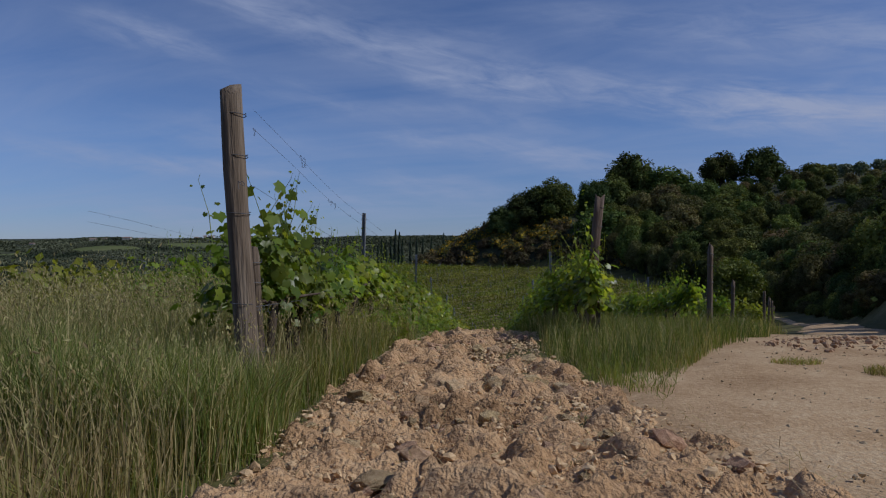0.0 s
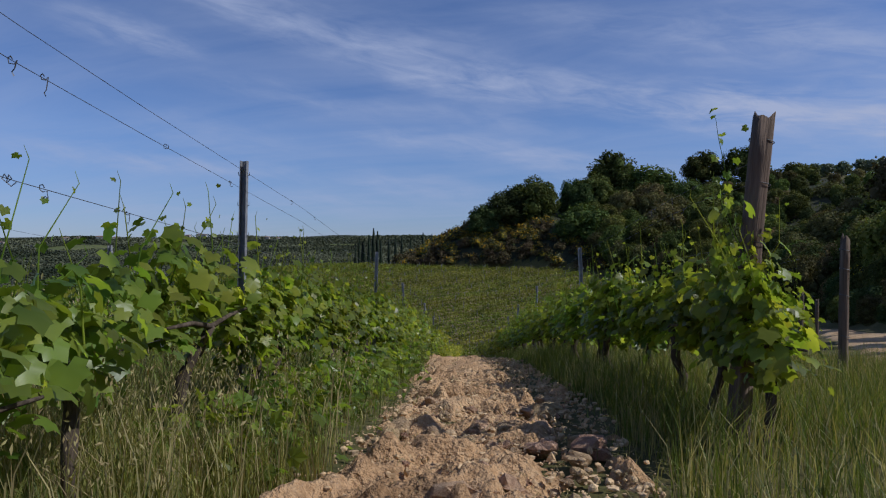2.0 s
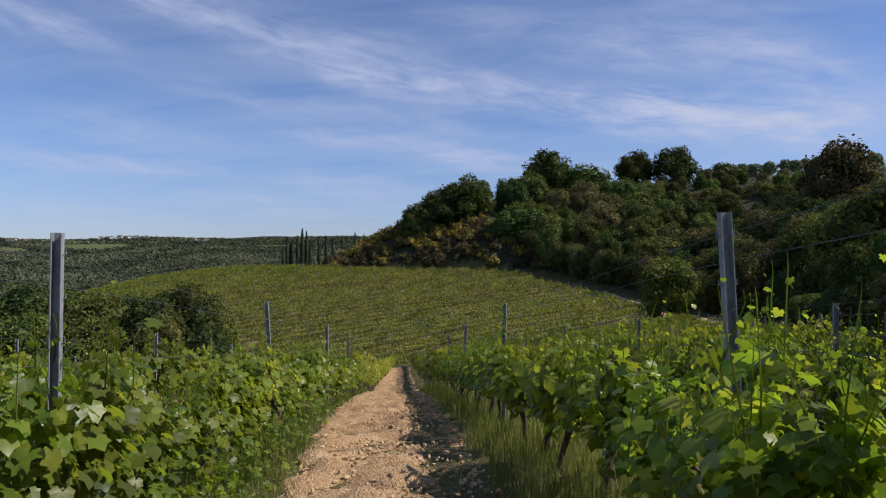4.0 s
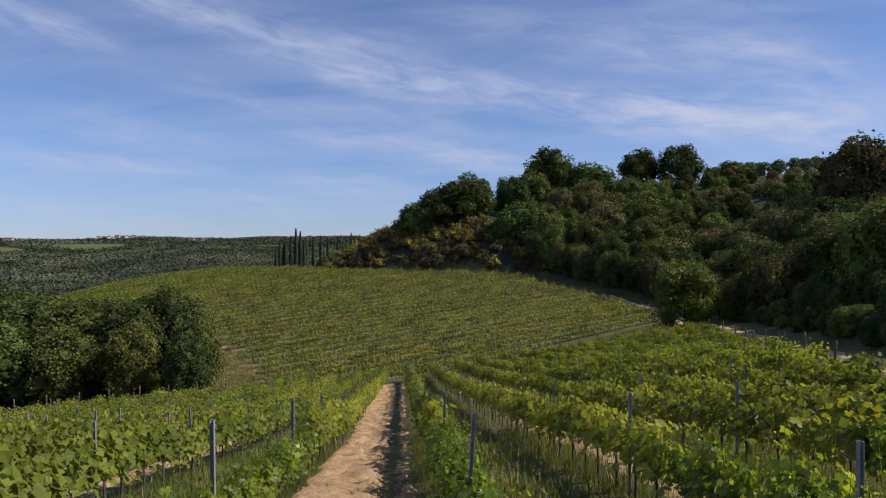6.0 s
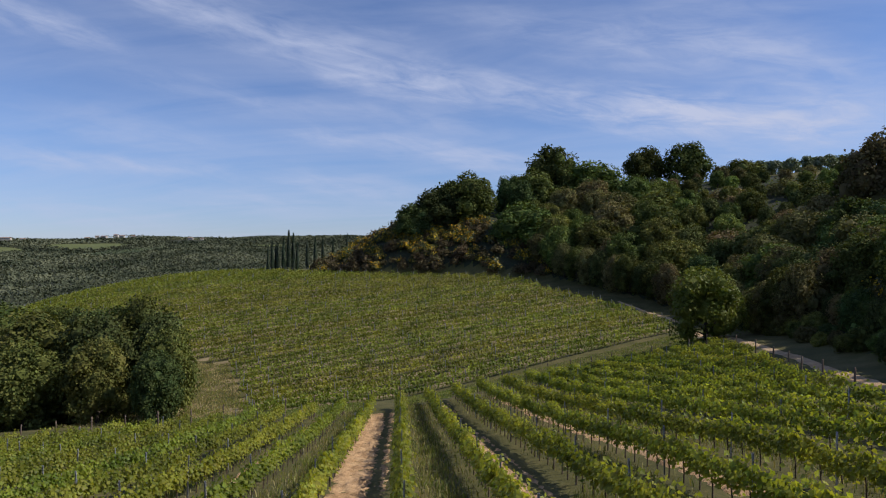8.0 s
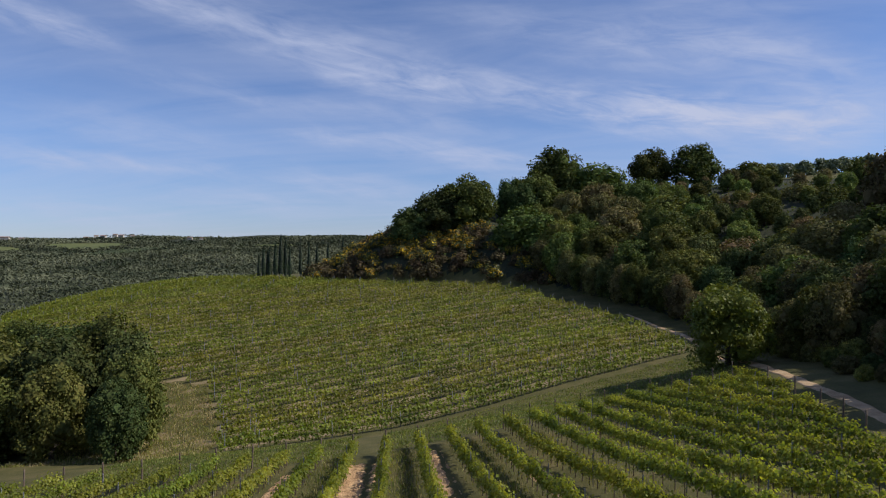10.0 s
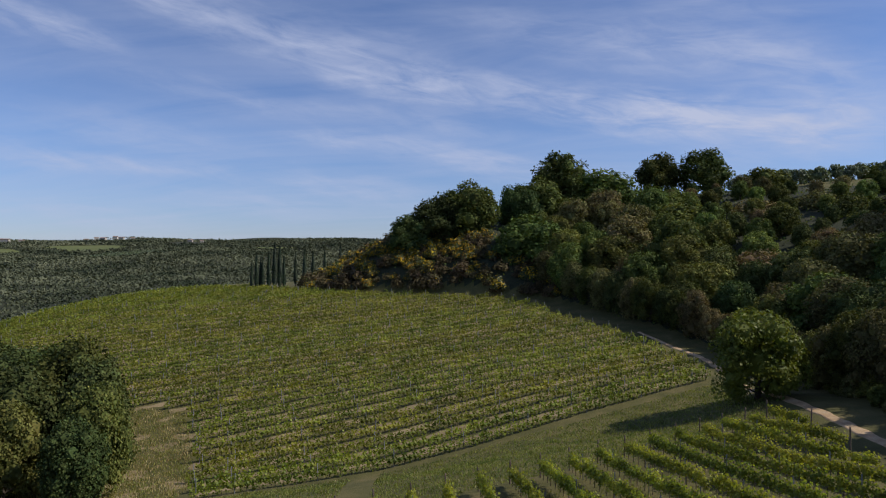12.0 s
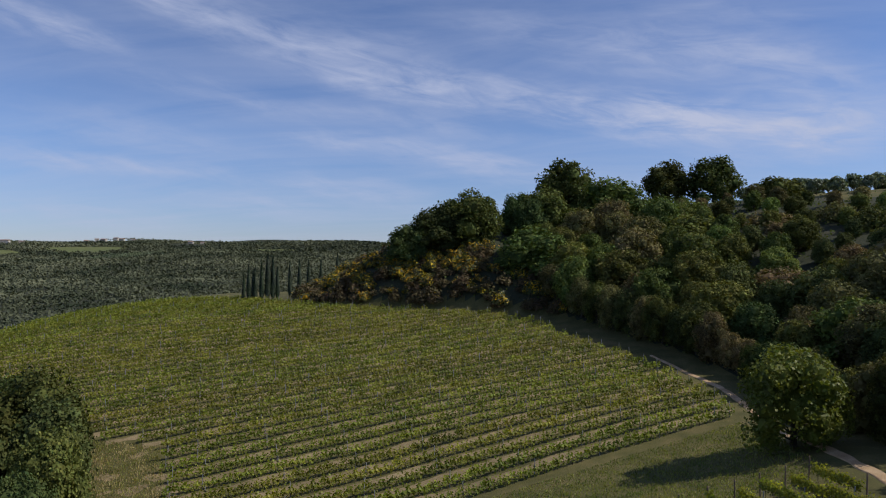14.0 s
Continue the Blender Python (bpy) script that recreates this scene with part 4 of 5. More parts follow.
# the rest of the wood, closer at its foot
for tries in range(9000):
    x, y = rng.uniform(8, 140), rng.uniform(16, 245)
    d = float(into_hill(x, y))
    if d < (2.6 if y < 92 else 1.2) or d > 68 or (x < 30 and y > 164) or (x > 112 and y > 188):
        continue
    gap = 4.4 if d < 10 else 5.0 if d > 38 else 5.7
    if min((x - a) ** 2 + (y - b) ** 2 for a, b in taken) < gap * gap:
        continue
    taken.append((x, y))
    tall = rng.uniform(3.4, 5.2) if d > 38 else rng.uniform(4.5, 7.0) if d > 28 and x > 60 else rng.uniform(7.0, 11.0)
    if y < 64:
        tall = rng.uniform(2.4, 4.2) if y < 45 else rng.uniform(3.5, 5.5)
    if 100 < y < 138 and d < 16:
        tall = min(tall, 4.4 + 0.42 * d)
    near = 80 < y < 128 and d < 14
    plant_tree(fine_oaks[rng.integers(0, 3)] if near else oaks[rng.integers(0, 9)], x, y, hz(x, y) - 0.4, tall / 10, "dense dark green tree of the wood",
               group="trees of the wood", squash=rng.uniform(0.9, 1.2))
    if len(taken) > 480:
        break
# scrub that covers the wood's floor
n = 11000
sx, sy = rng.uniform(-28, 150, n * 2), rng.uniform(-10, 250, n * 2)
sd = into_hill(sx, sy)
keep = (sd > 0.3) & (sd < 75)
sx, sy, sd = sx[keep][:n], sy[keep][:n], sd[keep][:n]
tallness = rng.random(len(sx)) ** 1.5 * (1.0 + 1.2 * rng.random(len(sx)))
p = np.stack([sx, sy, height(sx, sy) + 0.1 + tallness], 1)
lv, lf = scatter(QUAD * np.array([1, 1.5, 1]), QUAD_F, p, rng.uniform(0.25, 0.6, len(sx)), rng.normal(size=(len(sx), 3)) + [-0.4, -0.3, 0.8], rng)
put("undergrowth", mesh_of("undergrowth", lv, lf, ["oak_leaf"]), label="dark tangled undergrowth on the wooded slope", category="undergrowth", kind="stuff")

walnut = tree_meshes(700, 8.4, 4.5, 10000, 0.25, "walnut_leaf", -0.06, 22)
plant_tree(walnut, 34.6, 98.6, hz(34.6, 98.6) - 0.1, 1.0, "round-crowned walnut tree beside the dirt road", name="walnut_tree", turn=20)
hedge_trees = [tree_meshes(720 + i, 10, 4.6, 12000, 0.26, ["oak_leaf", "blue_leaf", "oak_leaf"][i], 0.02, 26) for i in range(3)]
for i, (x, y, top, sq) in enumerate([(-52, 128, -7.4, 1.1), (-44, 120, -7.4, 1.15), (-37, 116, -6.4, 1.0), (-33, 111, -5.0, 0.9), (-60, 120, -5.2, 1.2), (-50, 110, -5.6, 1.2), (-42, 104, -6.0, 1.1),
                                     (-34, 101, -6.5, 0.9), (-24.5, 97.5, -7.4, 0.7), (-66, 108, -5.5, 1.3), (-58, 100, -7, 1.2), (-75, 118, -5.5, 1.3), (-68, 132, -7, 1.3), (-28, 104, -6.4, 0.8), (-48, 97, -8, 1.2), (-39, 97, -8.5, 1.0), (-24, 92.5, -9.2, 0.8), (-31, 95, -8.2, 0.9)]):
    z = hz(x, y) - 0.3
    plant_tree(hedge_trees[i % 3], x, y, z, max(0.5, (top + 0.7 - z) / 10), "leafy green tree of the valley hedge", group="trees of the hedge", squash=sq)


def cypress_meshes(seed):
    r = np.random.default_rng(seed)
    n = 2600
    u = r.random(n) ** 0.85
    a = r.uniform(0, 2 * math.pi, n)
    rad = 0.75 * np.minimum(1, 6 * u + 0.25) * (1 - u) ** 0.55 * r.uniform(0.75, 1.08, n) * (1 + 0.15 * np.sin(3 * a + 9 * u))
    p = np.stack([np.cos(a) * rad, np.sin(a) * rad, 0.5 + 9.5 * u], 1)
    nrm = np.stack([np.cos(a), np.sin(a), r.uniform(-0.2, 0.6, n)], 1)
    lv, lf = scatter(QUAD, QUAD_F, p, r.uniform(0.25, 0.5, n), nrm, r)
    tv, tq, tt = tube([[0, 0, -0.3], [0, 0, 3], [0, 0, 8]], [0.16, 0.12, 0.04], 7)
    return mesh_of("trunk", tv, [tq, tt], ["tree_bark"]), mesh_of("crown", lv, lf, ["cypress_leaf"])


cypresses = [cypress_meshes(800 + i) for i in range(3)]
for i, (x, y, tall) in enumerate([(-30.9, 204, 11.2), (-29.8, 204.6, 10.4), (-32.2, 203.5, 9.2), (-33.6, 203, 8.0), (-35.0, 202.6, 8.6), (-36.0, 202, 6.8), (-29.0, 206, 8.0), (-34.3, 204, 7.2),
                                  (-27.5, 214, 9.0), (-26.3, 221, 9.4), (-25.0, 228, 9.2), (-23.0, 238, 9.4), (-19.5, 249, 10.4), (-15.5, 262, 9.5), (-12.5, 272, 9.8), (-9.5, 282, 9.0), (-6.5, 292, 9.5), (-3.5, 302, 9.5)]):
    z = hz(x, y)
    plant_tree(cypresses[i % 3], x, y, z, tall / 10, "slender dark cypress on the brow", name="cypress", group="cypresses on the brow", squash=0.9)

# yellow-flowering broom on the bank behind the far vineyard
def broom_meshes(seed):
    r = np.random.default_rng(seed)
    out = []
    for mat, n, size, low in (("broom_leaf", 300, 0.5, 0.0), ("broom_flower", 190, 0.3, 0.5), ("dry_shrub", 240, 0.5, 0.0)):
        d = r.normal(size=(n, 3)); d[:, 2] = np.abs(d[:, 2])
        d /= np.linalg.norm(d, axis=1, keepdims=True)
        d[:, 2] = np.clip(d[:, 2], low * r.random(n), None)
        wob = 1 + 0.3 * np.sin(4 * d[:, :1] + seed) * np.cos(3 * d[:, 1:2])
        p = d * np.array([1.5, 1.5, 1.9]) * r.uniform(0.6, 1.06, n)[:, None] * wob + [0, 0, 0.1]
        lv, lf = scatter(QUAD, QUAD_F, p, size * r.uniform(0.5, 1.3, n), d + r.normal(0, 0.5, d.shape), r)
        out.append(mesh_of("foliage", lv, lf, [mat]))
    return out


brooms = [broom_meshes(900 + i) for i in range(4)]
made = 0
while made < 340:
    x, y = rng.uniform(-30, 34), rng.uniform(168, 225)
    d = float(into_hill(x, y))
    if d < 0.6 or d > 16 or (x > 20 and d > 8) or x < -27:
        continue
    s = rng.uniform(0.7, 1.4)
    root = put("broom_shrub", None, at=pose(x, y, hz(x, y) - 0.1, 0, 0, rng.uniform(0, 360)) @ Matrix.Diagonal((s, s, s * rng.uniform(0.7, 1.1), 1)),
               label="broom shrub with yellow blossom on the bank", category="shrub", group="broom on the bank")
    fol, flo, dry = brooms[rng.integers(0, 4)]
    bloom = rng.random() < (0.55 if d > 3.5 else 0.15)
    put("foliage", fol if bloom else dry, root)
    if not bloom:
        tagged(root, "dry brown shrub on the bank", "shrub")
    else:
        put("blossom", flo, root, label="yellow blossom")
    made += 1
for x, y in ((49, 92), (52, 98), (47, 86), (55, 104)):
    root = put("broom_shrub", None, at=pose(x, y, hz(x, y) + 1.2, 0, 0, rng.uniform(0, 360)) @ Matrix.Scale(1.3, 4),
               label="broom shrub with yellow blossom in the wood's edge", category="shrub", group="broom in the wood")
    put("foliage", brooms[0][0], root)
    put("blossom", brooms[1][1], root, label="yellow blossom")

# olive trees on the hilltop
olives = [tree_meshes(950 + i, 4.2, 2.2, 700, 0.42, "olive_leaf", 0.25, 9) for i in range(3)]
for i in range(6):
    for j in range(9):
        x, y = 104 + 7.5 * j + rng.normal(0, 0.8), 196 + 9 * i + rng.normal(0, 0.8) + 0.2 * j
        plant_tree(olives[(i + j) % 3], x, y, hz(x, y) - 0.1, rng.uniform(0.85, 1.15), "small grey-green olive tree on the hilltop", "olive tree", "olive_tree", "olives on the hilltop")

# ---- the far woods, fields and houses across the valley ----
n = 52000
fx, fy = rng.uniform(-1.05, 0.28, n * 2), np.sqrt(rng.uniform(260 ** 2, 1900 ** 2, n * 2))
fx = fx * fy * 0.85
keep = ~((fx > -40) & (fy < 420)) & ((into_hill(fx, fy) < 0) | (fy > 420))
MEADOWS = [(-905, 1480, 80, 42, 4), (-735, 1585, 85, 52, -4), (-600, 1440, 62, 80, 12), (-1140, 1420, 80, 36, 0), (-330, 1620, 60, 18, 12)]
HOUSES = [(-1085, 1712, 22, 12, 7, 10), (-1052, 1716, 14, 10, 6, -15), (-985, 1705, 30, 13, 9, 5), (-945, 1706, 16, 11, 7, 12), (-1250, 1700, 18, 11, 7, 0),
          (-860, 1850, 16, 12, 9, 0), (-838, 1860, 14, 12, 11, 20), (-815, 1850, 20, 12, 8, -10), (-790, 1865, 15, 12, 10, 5), (-768, 1850, 18, 12, 8, 0), (-742, 1860, 14, 10, 7, 15),
          (-545, 1720, 16, 11, 7, 0), (-520, 1730, 12, 9, 6, 10)]


def in_meadow(x, y, grow=1.0):
    out = np.zeros(np.shape(x), bool)
    for mx, my, a, b, t in MEADOWS:
        c, s = math.cos(radians(t)), math.sin(radians(t))
        out |= (((x - mx) * c + (y - my) * s) / (a * grow)) ** 2 + ((-(x - mx) * s + (y - my) * c) / (b * grow)) ** 2 < 1
    return out


keep &= ~in_meadow(fx, fy)
for x, y, *rest in HOUSES:
    keep &= ~((np.abs(fx - x) < 26) & (fy > y - 110) & (fy < y + 25))
fx, fy = fx[keep][:n], fy[keep][:n]
n = len(fx)
per = 5
d = rng.normal(size=(n, per, 3)); d[..., 2] = np.abs(d[..., 2]) * 1.1
d /= np.linalg.norm(d, axis=2, keepdims=True)
size = rng.uniform(1.6, 3.6, n) * (0.5 + fy / 1900)
c = np.stack([fx, fy, height(fx, fy) + size * 0.35], 1)
p = (c[:, None] + d * (size * 1.0)[:, None, None] * np.array([1, 1, 1.15]) * rng.uniform(0.75, 1.08, (n, per, 1))).reshape(-1, 3)
lv, lf = scatter(QUAD * np.array([1, 1.6, 1]), QUAD_F, p, np.repeat(size, per) * rng.uniform(0.7, 1.2, n * per), d.reshape(-1, 3) + rng.normal(0, 0.35, (n * per, 3)), rng)
put("far_woods", mesh_of("far_woods", lv, lf, ["hazed_canopy"]), label="dark green woods covering the hills across the valley", category="woods", kind="stuff")


def house(x, y, wide, deep, tall, turn):
    z = hz(x, y) - 0.5
    root = put("farmhouse", None, at=pose(x, y, z, 0, 0, turn), label="pale stone house with a tiled roof on the far ridge", category="house", group="houses on the ridge")
    bm = bmesh.new()
    bmesh.ops.create_cube(bm, size=1.0, matrix=Matrix.Translation((0, 0, tall / 2)) @ Matrix.Diagonal((wide, deep, tall, 1)))
    me = bpy.data.meshes.new("wall"); bm.to_mesh(me); bm.free(); me.materials.append(M["wall_plaster"])
    put("wall", me, root)
    w, dp, e = wide / 2 + 0.5, deep / 2 + 0.5, tall
    up = deep * 0.22
    v = np.array([(-w, -dp, e), (w, -dp, e), (w, dp, e), (-w, dp, e), (-w, 0, e + up), (w, 0, e + up), (-w, -dp, e + 0.3), (w, -dp, e + 0.3), (w, dp, e + 0.3), (-w, dp, e + 0.3), (-w, 0, e + up + 0.3), (w, 0, e + up + 0.3)])
    quads = [(6, 7, 11, 10), (10, 11, 8, 9), (0, 4, 5, 1), (4, 3, 2, 5), (0, 1, 7, 6), (2, 3, 9, 8)]
    tris = [(0, 6, 4), (6, 10, 4), (4, 10, 3), (10, 9, 3), (1, 5, 7), (7, 5, 11), (5, 2, 11), (11, 2, 8)]
    put("roof", mesh_of("roof", v, [np.array(quads), np.array(tris)], ["roof_tile"]), root)
    for i in range(max(2, int(wide / 3.5))):
        for lev in range(max(1, int(tall / 3))):
            wx, wz = -wide / 2 + (i + 0.5) * wide / max(2, int(wide / 3.5)), 1.6 + 2.9 * lev
            pv = np.array([(wx - 0.5, -deep / 2 - 0.03, wz - 0.7), (wx + 0.5, -deep / 2 - 0.03, wz - 0.7), (wx + 0.5, -deep / 2 - 0.03, wz + 0.7), (wx - 0.5, -deep / 2 - 0.03, wz + 0.7)])
            pv = np.concatenate([pv, pv + [0, 0.3, 0]])
            put("window", mesh_of("window", pv, np.array([(0, 1, 2, 3), (4, 7, 6, 5), (0, 4, 5, 1), (1, 5, 6, 2), (2, 6, 7, 3), (3, 7, 4, 0)]), ["glass"]), root)


for x, y, w, dp, t, a in HOUSES:
    house(x, y, w * 0.72, dp * 0.72, t * 0.7, a)

# pale meadows and the olive grove on the far slope
for mx, my, ra, rb, t in MEADOWS:
    u, w = np.meshgrid(np.linspace(0, 1, 9), np.linspace(0, 2 * np.pi, 33))
    c, s = math.cos(radians(t)), math.sin(radians(t))
    px, py = u * ra * 1.05 * np.cos(w), u * rb * 1.05 * np.sin(w)
    x, y = mx + px * c - py * s, my + px * s + py * c
    v = np.stack([x, y, height(x, y) + 0.8], -1).reshape(-1, 3)
    i = (np.arange(32)[:, None] * 9 + np.arange(8)[None]).ravel()
    put("meadow", mesh_of("meadow", v, np.stack([i, i + 1, i + 10, i + 9], 1), ["meadow"], smooth=True), label="pale green meadow on the far slope", category="field", kind="structure")
for i in range(9):
    for j in range(8):
        x, y = -590 + 13 * (i - 4) + rng.normal(0, 1), 1440 + 17 * (j - 3.5) + rng.normal(0, 1)
        plant_tree(olives[(i + j) % 3], x, y, hz(x, y) + 0.6, rng.uniform(1.3, 1.7), "grey-green olive tree of the far grove", "olive tree", "olive_tree", "olives of the far grove")

# ---- posts ----
def wooden_post(seed, tall, rad):
    """A weathered chestnut post with a splintered head and wire wound round it."""
    r = np.random.default_rng(seed)
    zs = np.r_[-0.35, np.linspace(0, tall, 9)]
    path = np.stack([0.012 * np.sin(zs * 2 + seed), 0.012 * np.cos(zs * 1.4), zs], 1)
    v, q, t = tube(path, rad * (1.06 - 0.12 * np.clip(zs, 0, None) / tall) * r.uniform(0.97, 1.03, len(zs)), 14)
    ang = np.arctan2(v[:, 1], v[:, 0])
    v[:, :2] *= (1 + 0.05 * np.sin(3 * ang + seed) + 0.03 * np.sin(7 * ang))[:, None]
    head = v[:, 2] > tall - 0.01
    v[head, 2] += 0.03 * np.sin(2 * ang[head] + seed) + r.normal(0, 0.015, head.sum())
    body = mesh_of("shaft", v, [q, t], ["post_wood"], smooth=True)
    rings = []
    for z in (0.34 * tall, 0.62 * tall, 0.8 * tall, 0.93 * tall):
        a = np.linspace(0, 2 * np.pi * 1.5, 26)
        rings.append(tube(np.stack([np.cos(a) * rad * 1.07, np.sin(a) * rad * 1.07, z + 0.012 * np.sin(a * 0.7)], 1), np.full(26, 0.0028), 4, cap=False))
    return body, [mesh_of("wire_tie", *r[:2], ["wire"]) for r in rings]


def metal_post(tall):
    """A rolled steel trellis post, open on one side, with hooks."""
    w, g, t = 0.023, 0.018, 0.004
    prof = np.array([(-w, -g), (-w, g), (w, g), (w, -g), (w - t, -g), (w - t, g - t), (-w + t, g - t), (-w + t, -g)])
    v = np.concatenate([np.c_[prof, np.full(8, z)] for z in (-0.4, tall)])
    k = np.arange(8)
    parts = [(v, np.concatenate([np.stack([k, (k + 1) % 8, 8 + (k + 1) % 8, 8 + k], 1), [(8, 9, 14, 15), (9, 10, 13, 14), (10, 11, 12, 13)]]), np.zeros((0, 3), int))]
    for i, z in enumerate(np.arange(tall - 0.5, tall - 0.05, 0.2)):
        for s in (-1, 1):
            parts.append(tube([(s * w, 0, z), (s * (w + 0.016), 0, z + 0.006), (s * (w + 0.016), 0, z + 0.026)], [0.003, 0.003, 0.002], 4))
    v, q, t = join(parts)
    return mesh_of("trellis_post", v, [q, t], ["post_metal"])


wood_posts = [wooden_post(10 + i, 1.0, 0.052) for i in range(3)]
big_post = wooden_post(20, 2.02, 0.069)
right_post = wooden_post(21, 1.9, 0.062)
metal = metal_post(1.72)


def set_wood(meshes, x, y, lean=(0, 0), tall=1.0, label=""):
    root = put("end_post", None, at=pose(x, y, hz(x, y), lean[0], lean[1], 0) @ Matrix.Diagonal((1, 1, tall, 1)), label=label, category="post", group="end posts of the vine rows")
    put("shaft", meshes[0], root)
    for tie in meshes[1]:
        put("wire_tie", tie, root, label="rusty wire wound round the post")


set_wood(big_post, -1.55, 4.5, (0, -2.6), 1.0, "thick weathered wooden end post wound with wire")
set_wood(wood_posts[0], -1.62, 4.95, (9, 0), 1.05, "short wooden strut leaning beside the end post")
set_wood(right_post, 1.2, 9.1, (0, 4.6), 0.98, "weathered wooden end post half hidden by vine leaves")
POST_GAP = 5.3
for k in range(-16, 16):
    if k not in (0, -1):
        for y in (row_start(k), row_end(k)):
            if row_start(k) > row_end(k) - 3:
                continue
            x = row_x(k, y)
            set_wood(wood_posts[k % 3], x, y, (rng.normal(0, 2), rng.normal(0, 2)), rng.uniform(1.55, 1.75), "slim grey wooden post at a vine row's end")
    else:
        set_wood(wood_posts[0], row_x(k, row_end(k)), row_end(k), (2, -2), 1.65, "slim grey wooden post at a vine row's end")
    first = {0: 20.6, -1: 9.6, -2: 13.0}.get(k, row_start(k) + rng.uniform(4.5, 6.0))
    for y in np.r_[[14.4] if k == 0 else [], np.arange(first, row_end(k) - 3, POST_GAP)]:
        x = row_x(k, y) + rng.normal(0, 0.03) - (0.05 if k == -1 and y < 10 else 0.0)
        m = pose(x, y, hz(x, y) - (0.05 if k == 0 else 0.0 if k == -1 else 0.04 + 0.12 * rng.random()), rng.normal(0, 1.5), rng.normal(0, 1.5), rng.normal(0, 8))
        put("trellis_post", metal, at=m, label="grey galvanised steel trellis post among the vines", category="post", group="trellis posts")
# thin stakes of the far rows
parts = []
for p in far_rows:
    for i in np.unique(np.r_[0, np.arange(3, len(p) - 2, 7), len(p) - 1]):
        x, y = p[i]
        z = hz(x, y)
        parts.append(tube([(x, y, z - 0.2), (x + rng.normal(0, 0.04), y, z + rng.uniform(1.5, 1.75))], [0.04, 0.035], 4))
v, q, t = join(parts)
put("vineyard_stakes", mesh_of("vineyard_stakes", v, [q, t], ["post_metal"]), label="thin grey stakes along the far vine rows", category="stakes", kind="stuff")

# ---- trellis wires with dead tendrils on them ----
for k, (ya, yb) in {-1: (4.5, 45), 0: (9.05, 45), -2: (7.5, 40), 1: (14.3, 40), 2: (20, 40)}.items():
    for hgt, rad in ((1.6, 0.0014), (1.48, 0.0014), (1.12, 0.0014), (0.66, 0.0024)):
        yy = np.arange(ya, yb, 0.9)
        xx = row_x(k, yy) + 0.03
        up = np.full(len(yy), hgt)
        if k == -1:
            up = up + 0.3 * np.clip((9.7 - yy) / 5.2, 0, 1) * (hgt > 1)
        zz = height(xx, yy) + up - 0.02 * np.sin((yy - ya) / POST_GAP * np.pi) ** 2
        parts = [tube(np.stack([xx, yy, zz], 1), np.full(len(yy), rad), 4, cap=False)]
        for j in range(int((yb - ya) * 0.8)):
            i = rng.integers(0, len(yy))
            c = np.array([xx[i], yy[i] + rng.uniform(-0.4, 0.4), 0.0])
            c[2] = np.interp(c[1], yy, zz)
            a = np.linspace(0, rng.uniform(4, 14), 9)
            s = rng.uniform(0.005, 0.013)
            curl = c + np.stack([np.cos(a) * s, a * 0.003 - 0.01, np.sin(a) * s - (a > a[-1] * 0.7) * rng.uniform(0, 0.05)], 1)
            parts.append(tube(curl, np.full(9, 0.0021), 3, cap=False))
        v, q, t = join(parts)
        put("trellis_wire", mesh_of("trellis_wire", v, q, ["wire"]), label="thin dark trellis wire with dried tendrils", category="wire", group="trellis wires")

# ---- clods and stones ----
def lump_mesh(name, seed, mat, detail=2):
    r = np.random.default_rng(seed)
    bm = bmesh.new()
    bmesh.ops.create_icosphere(bm, subdivisions=detail, radius=1.0)
    off = r.uniform(0, 50, 3)
    for vert in bm.verts:
        n1 = noise.noise(Vector(off) + vert.co * 1.1) * 0.75 + noise.noise(Vector(off) + vert.co * 2.7) * 0.35
        vert.co = vert.co * (1 + n1)
        vert.co.z *= 0.72
    me = bpy.data.meshes.new(name)
    bm.to_mesh(me); bm.free()
    me.materials.append(M[mat])
    return me


clods = [lump_mesh("clod", 40 + i, "clod") for i in range(12)]


def soil_top(x, y):
    return height(x, y) + 0.055


for i in range(290):
    y = 1.6 + 9.0 * rng.random() ** 1.25
    a, b = soil_sides(y)
    x = rng.uniform(float(a) + 0.3, float(b) - 0.35)
    s = 0.02 + 0.07 * rng.random() ** 2.6
    put("clod", clods[rng.integers(0, 12)], tilled,
        at=pose(x, y, float(soil_top(x, y)) + s * 0.1, rng.uniform(-25, 25), rng.uniform(-25, 25), rng.uniform(0, 360)) @ Matrix.Diagonal((s * rng.uniform(0.8, 1.5), s, s * rng.uniform(0.7, 1.1), 1)))
# the smaller crumbs, joined
bm = bmesh.new()
bmesh.ops.create_icosphere(bm, subdivisions=1, radius=1.0)
ICO = np.array([vert.co[:] for vert in bm.verts])
ICO_F = np.array([[vert.index for vert in f.verts] for f in bm.faces])
bm.free()


def crumbs(x, y, z, size, r):
    n, k = len(x), len(ICO)
    v = ICO[None] * (1 + r.uniform(-0.42, 0.38, (n, k, 1))) * size[:, None, None] * r.uniform(0.6, 1.35, (n, 1, 3))
    a = r.uniform(0, 2 * np.pi, n)
    c, s = np.cos(a)[:, None], np.sin(a)[:, None]
    v = np.stack([v[..., 0] * c - v[..., 1] * s, v[..., 0] * s + v[..., 1] * c, v[..., 2] * 0.8], -1) + np.stack([x, y, z], 1)[:, None]
    return v.reshape(-1, 3), (ICO_F[None] + (np.arange(n) * k)[:, None, None]).reshape(-1, 3)


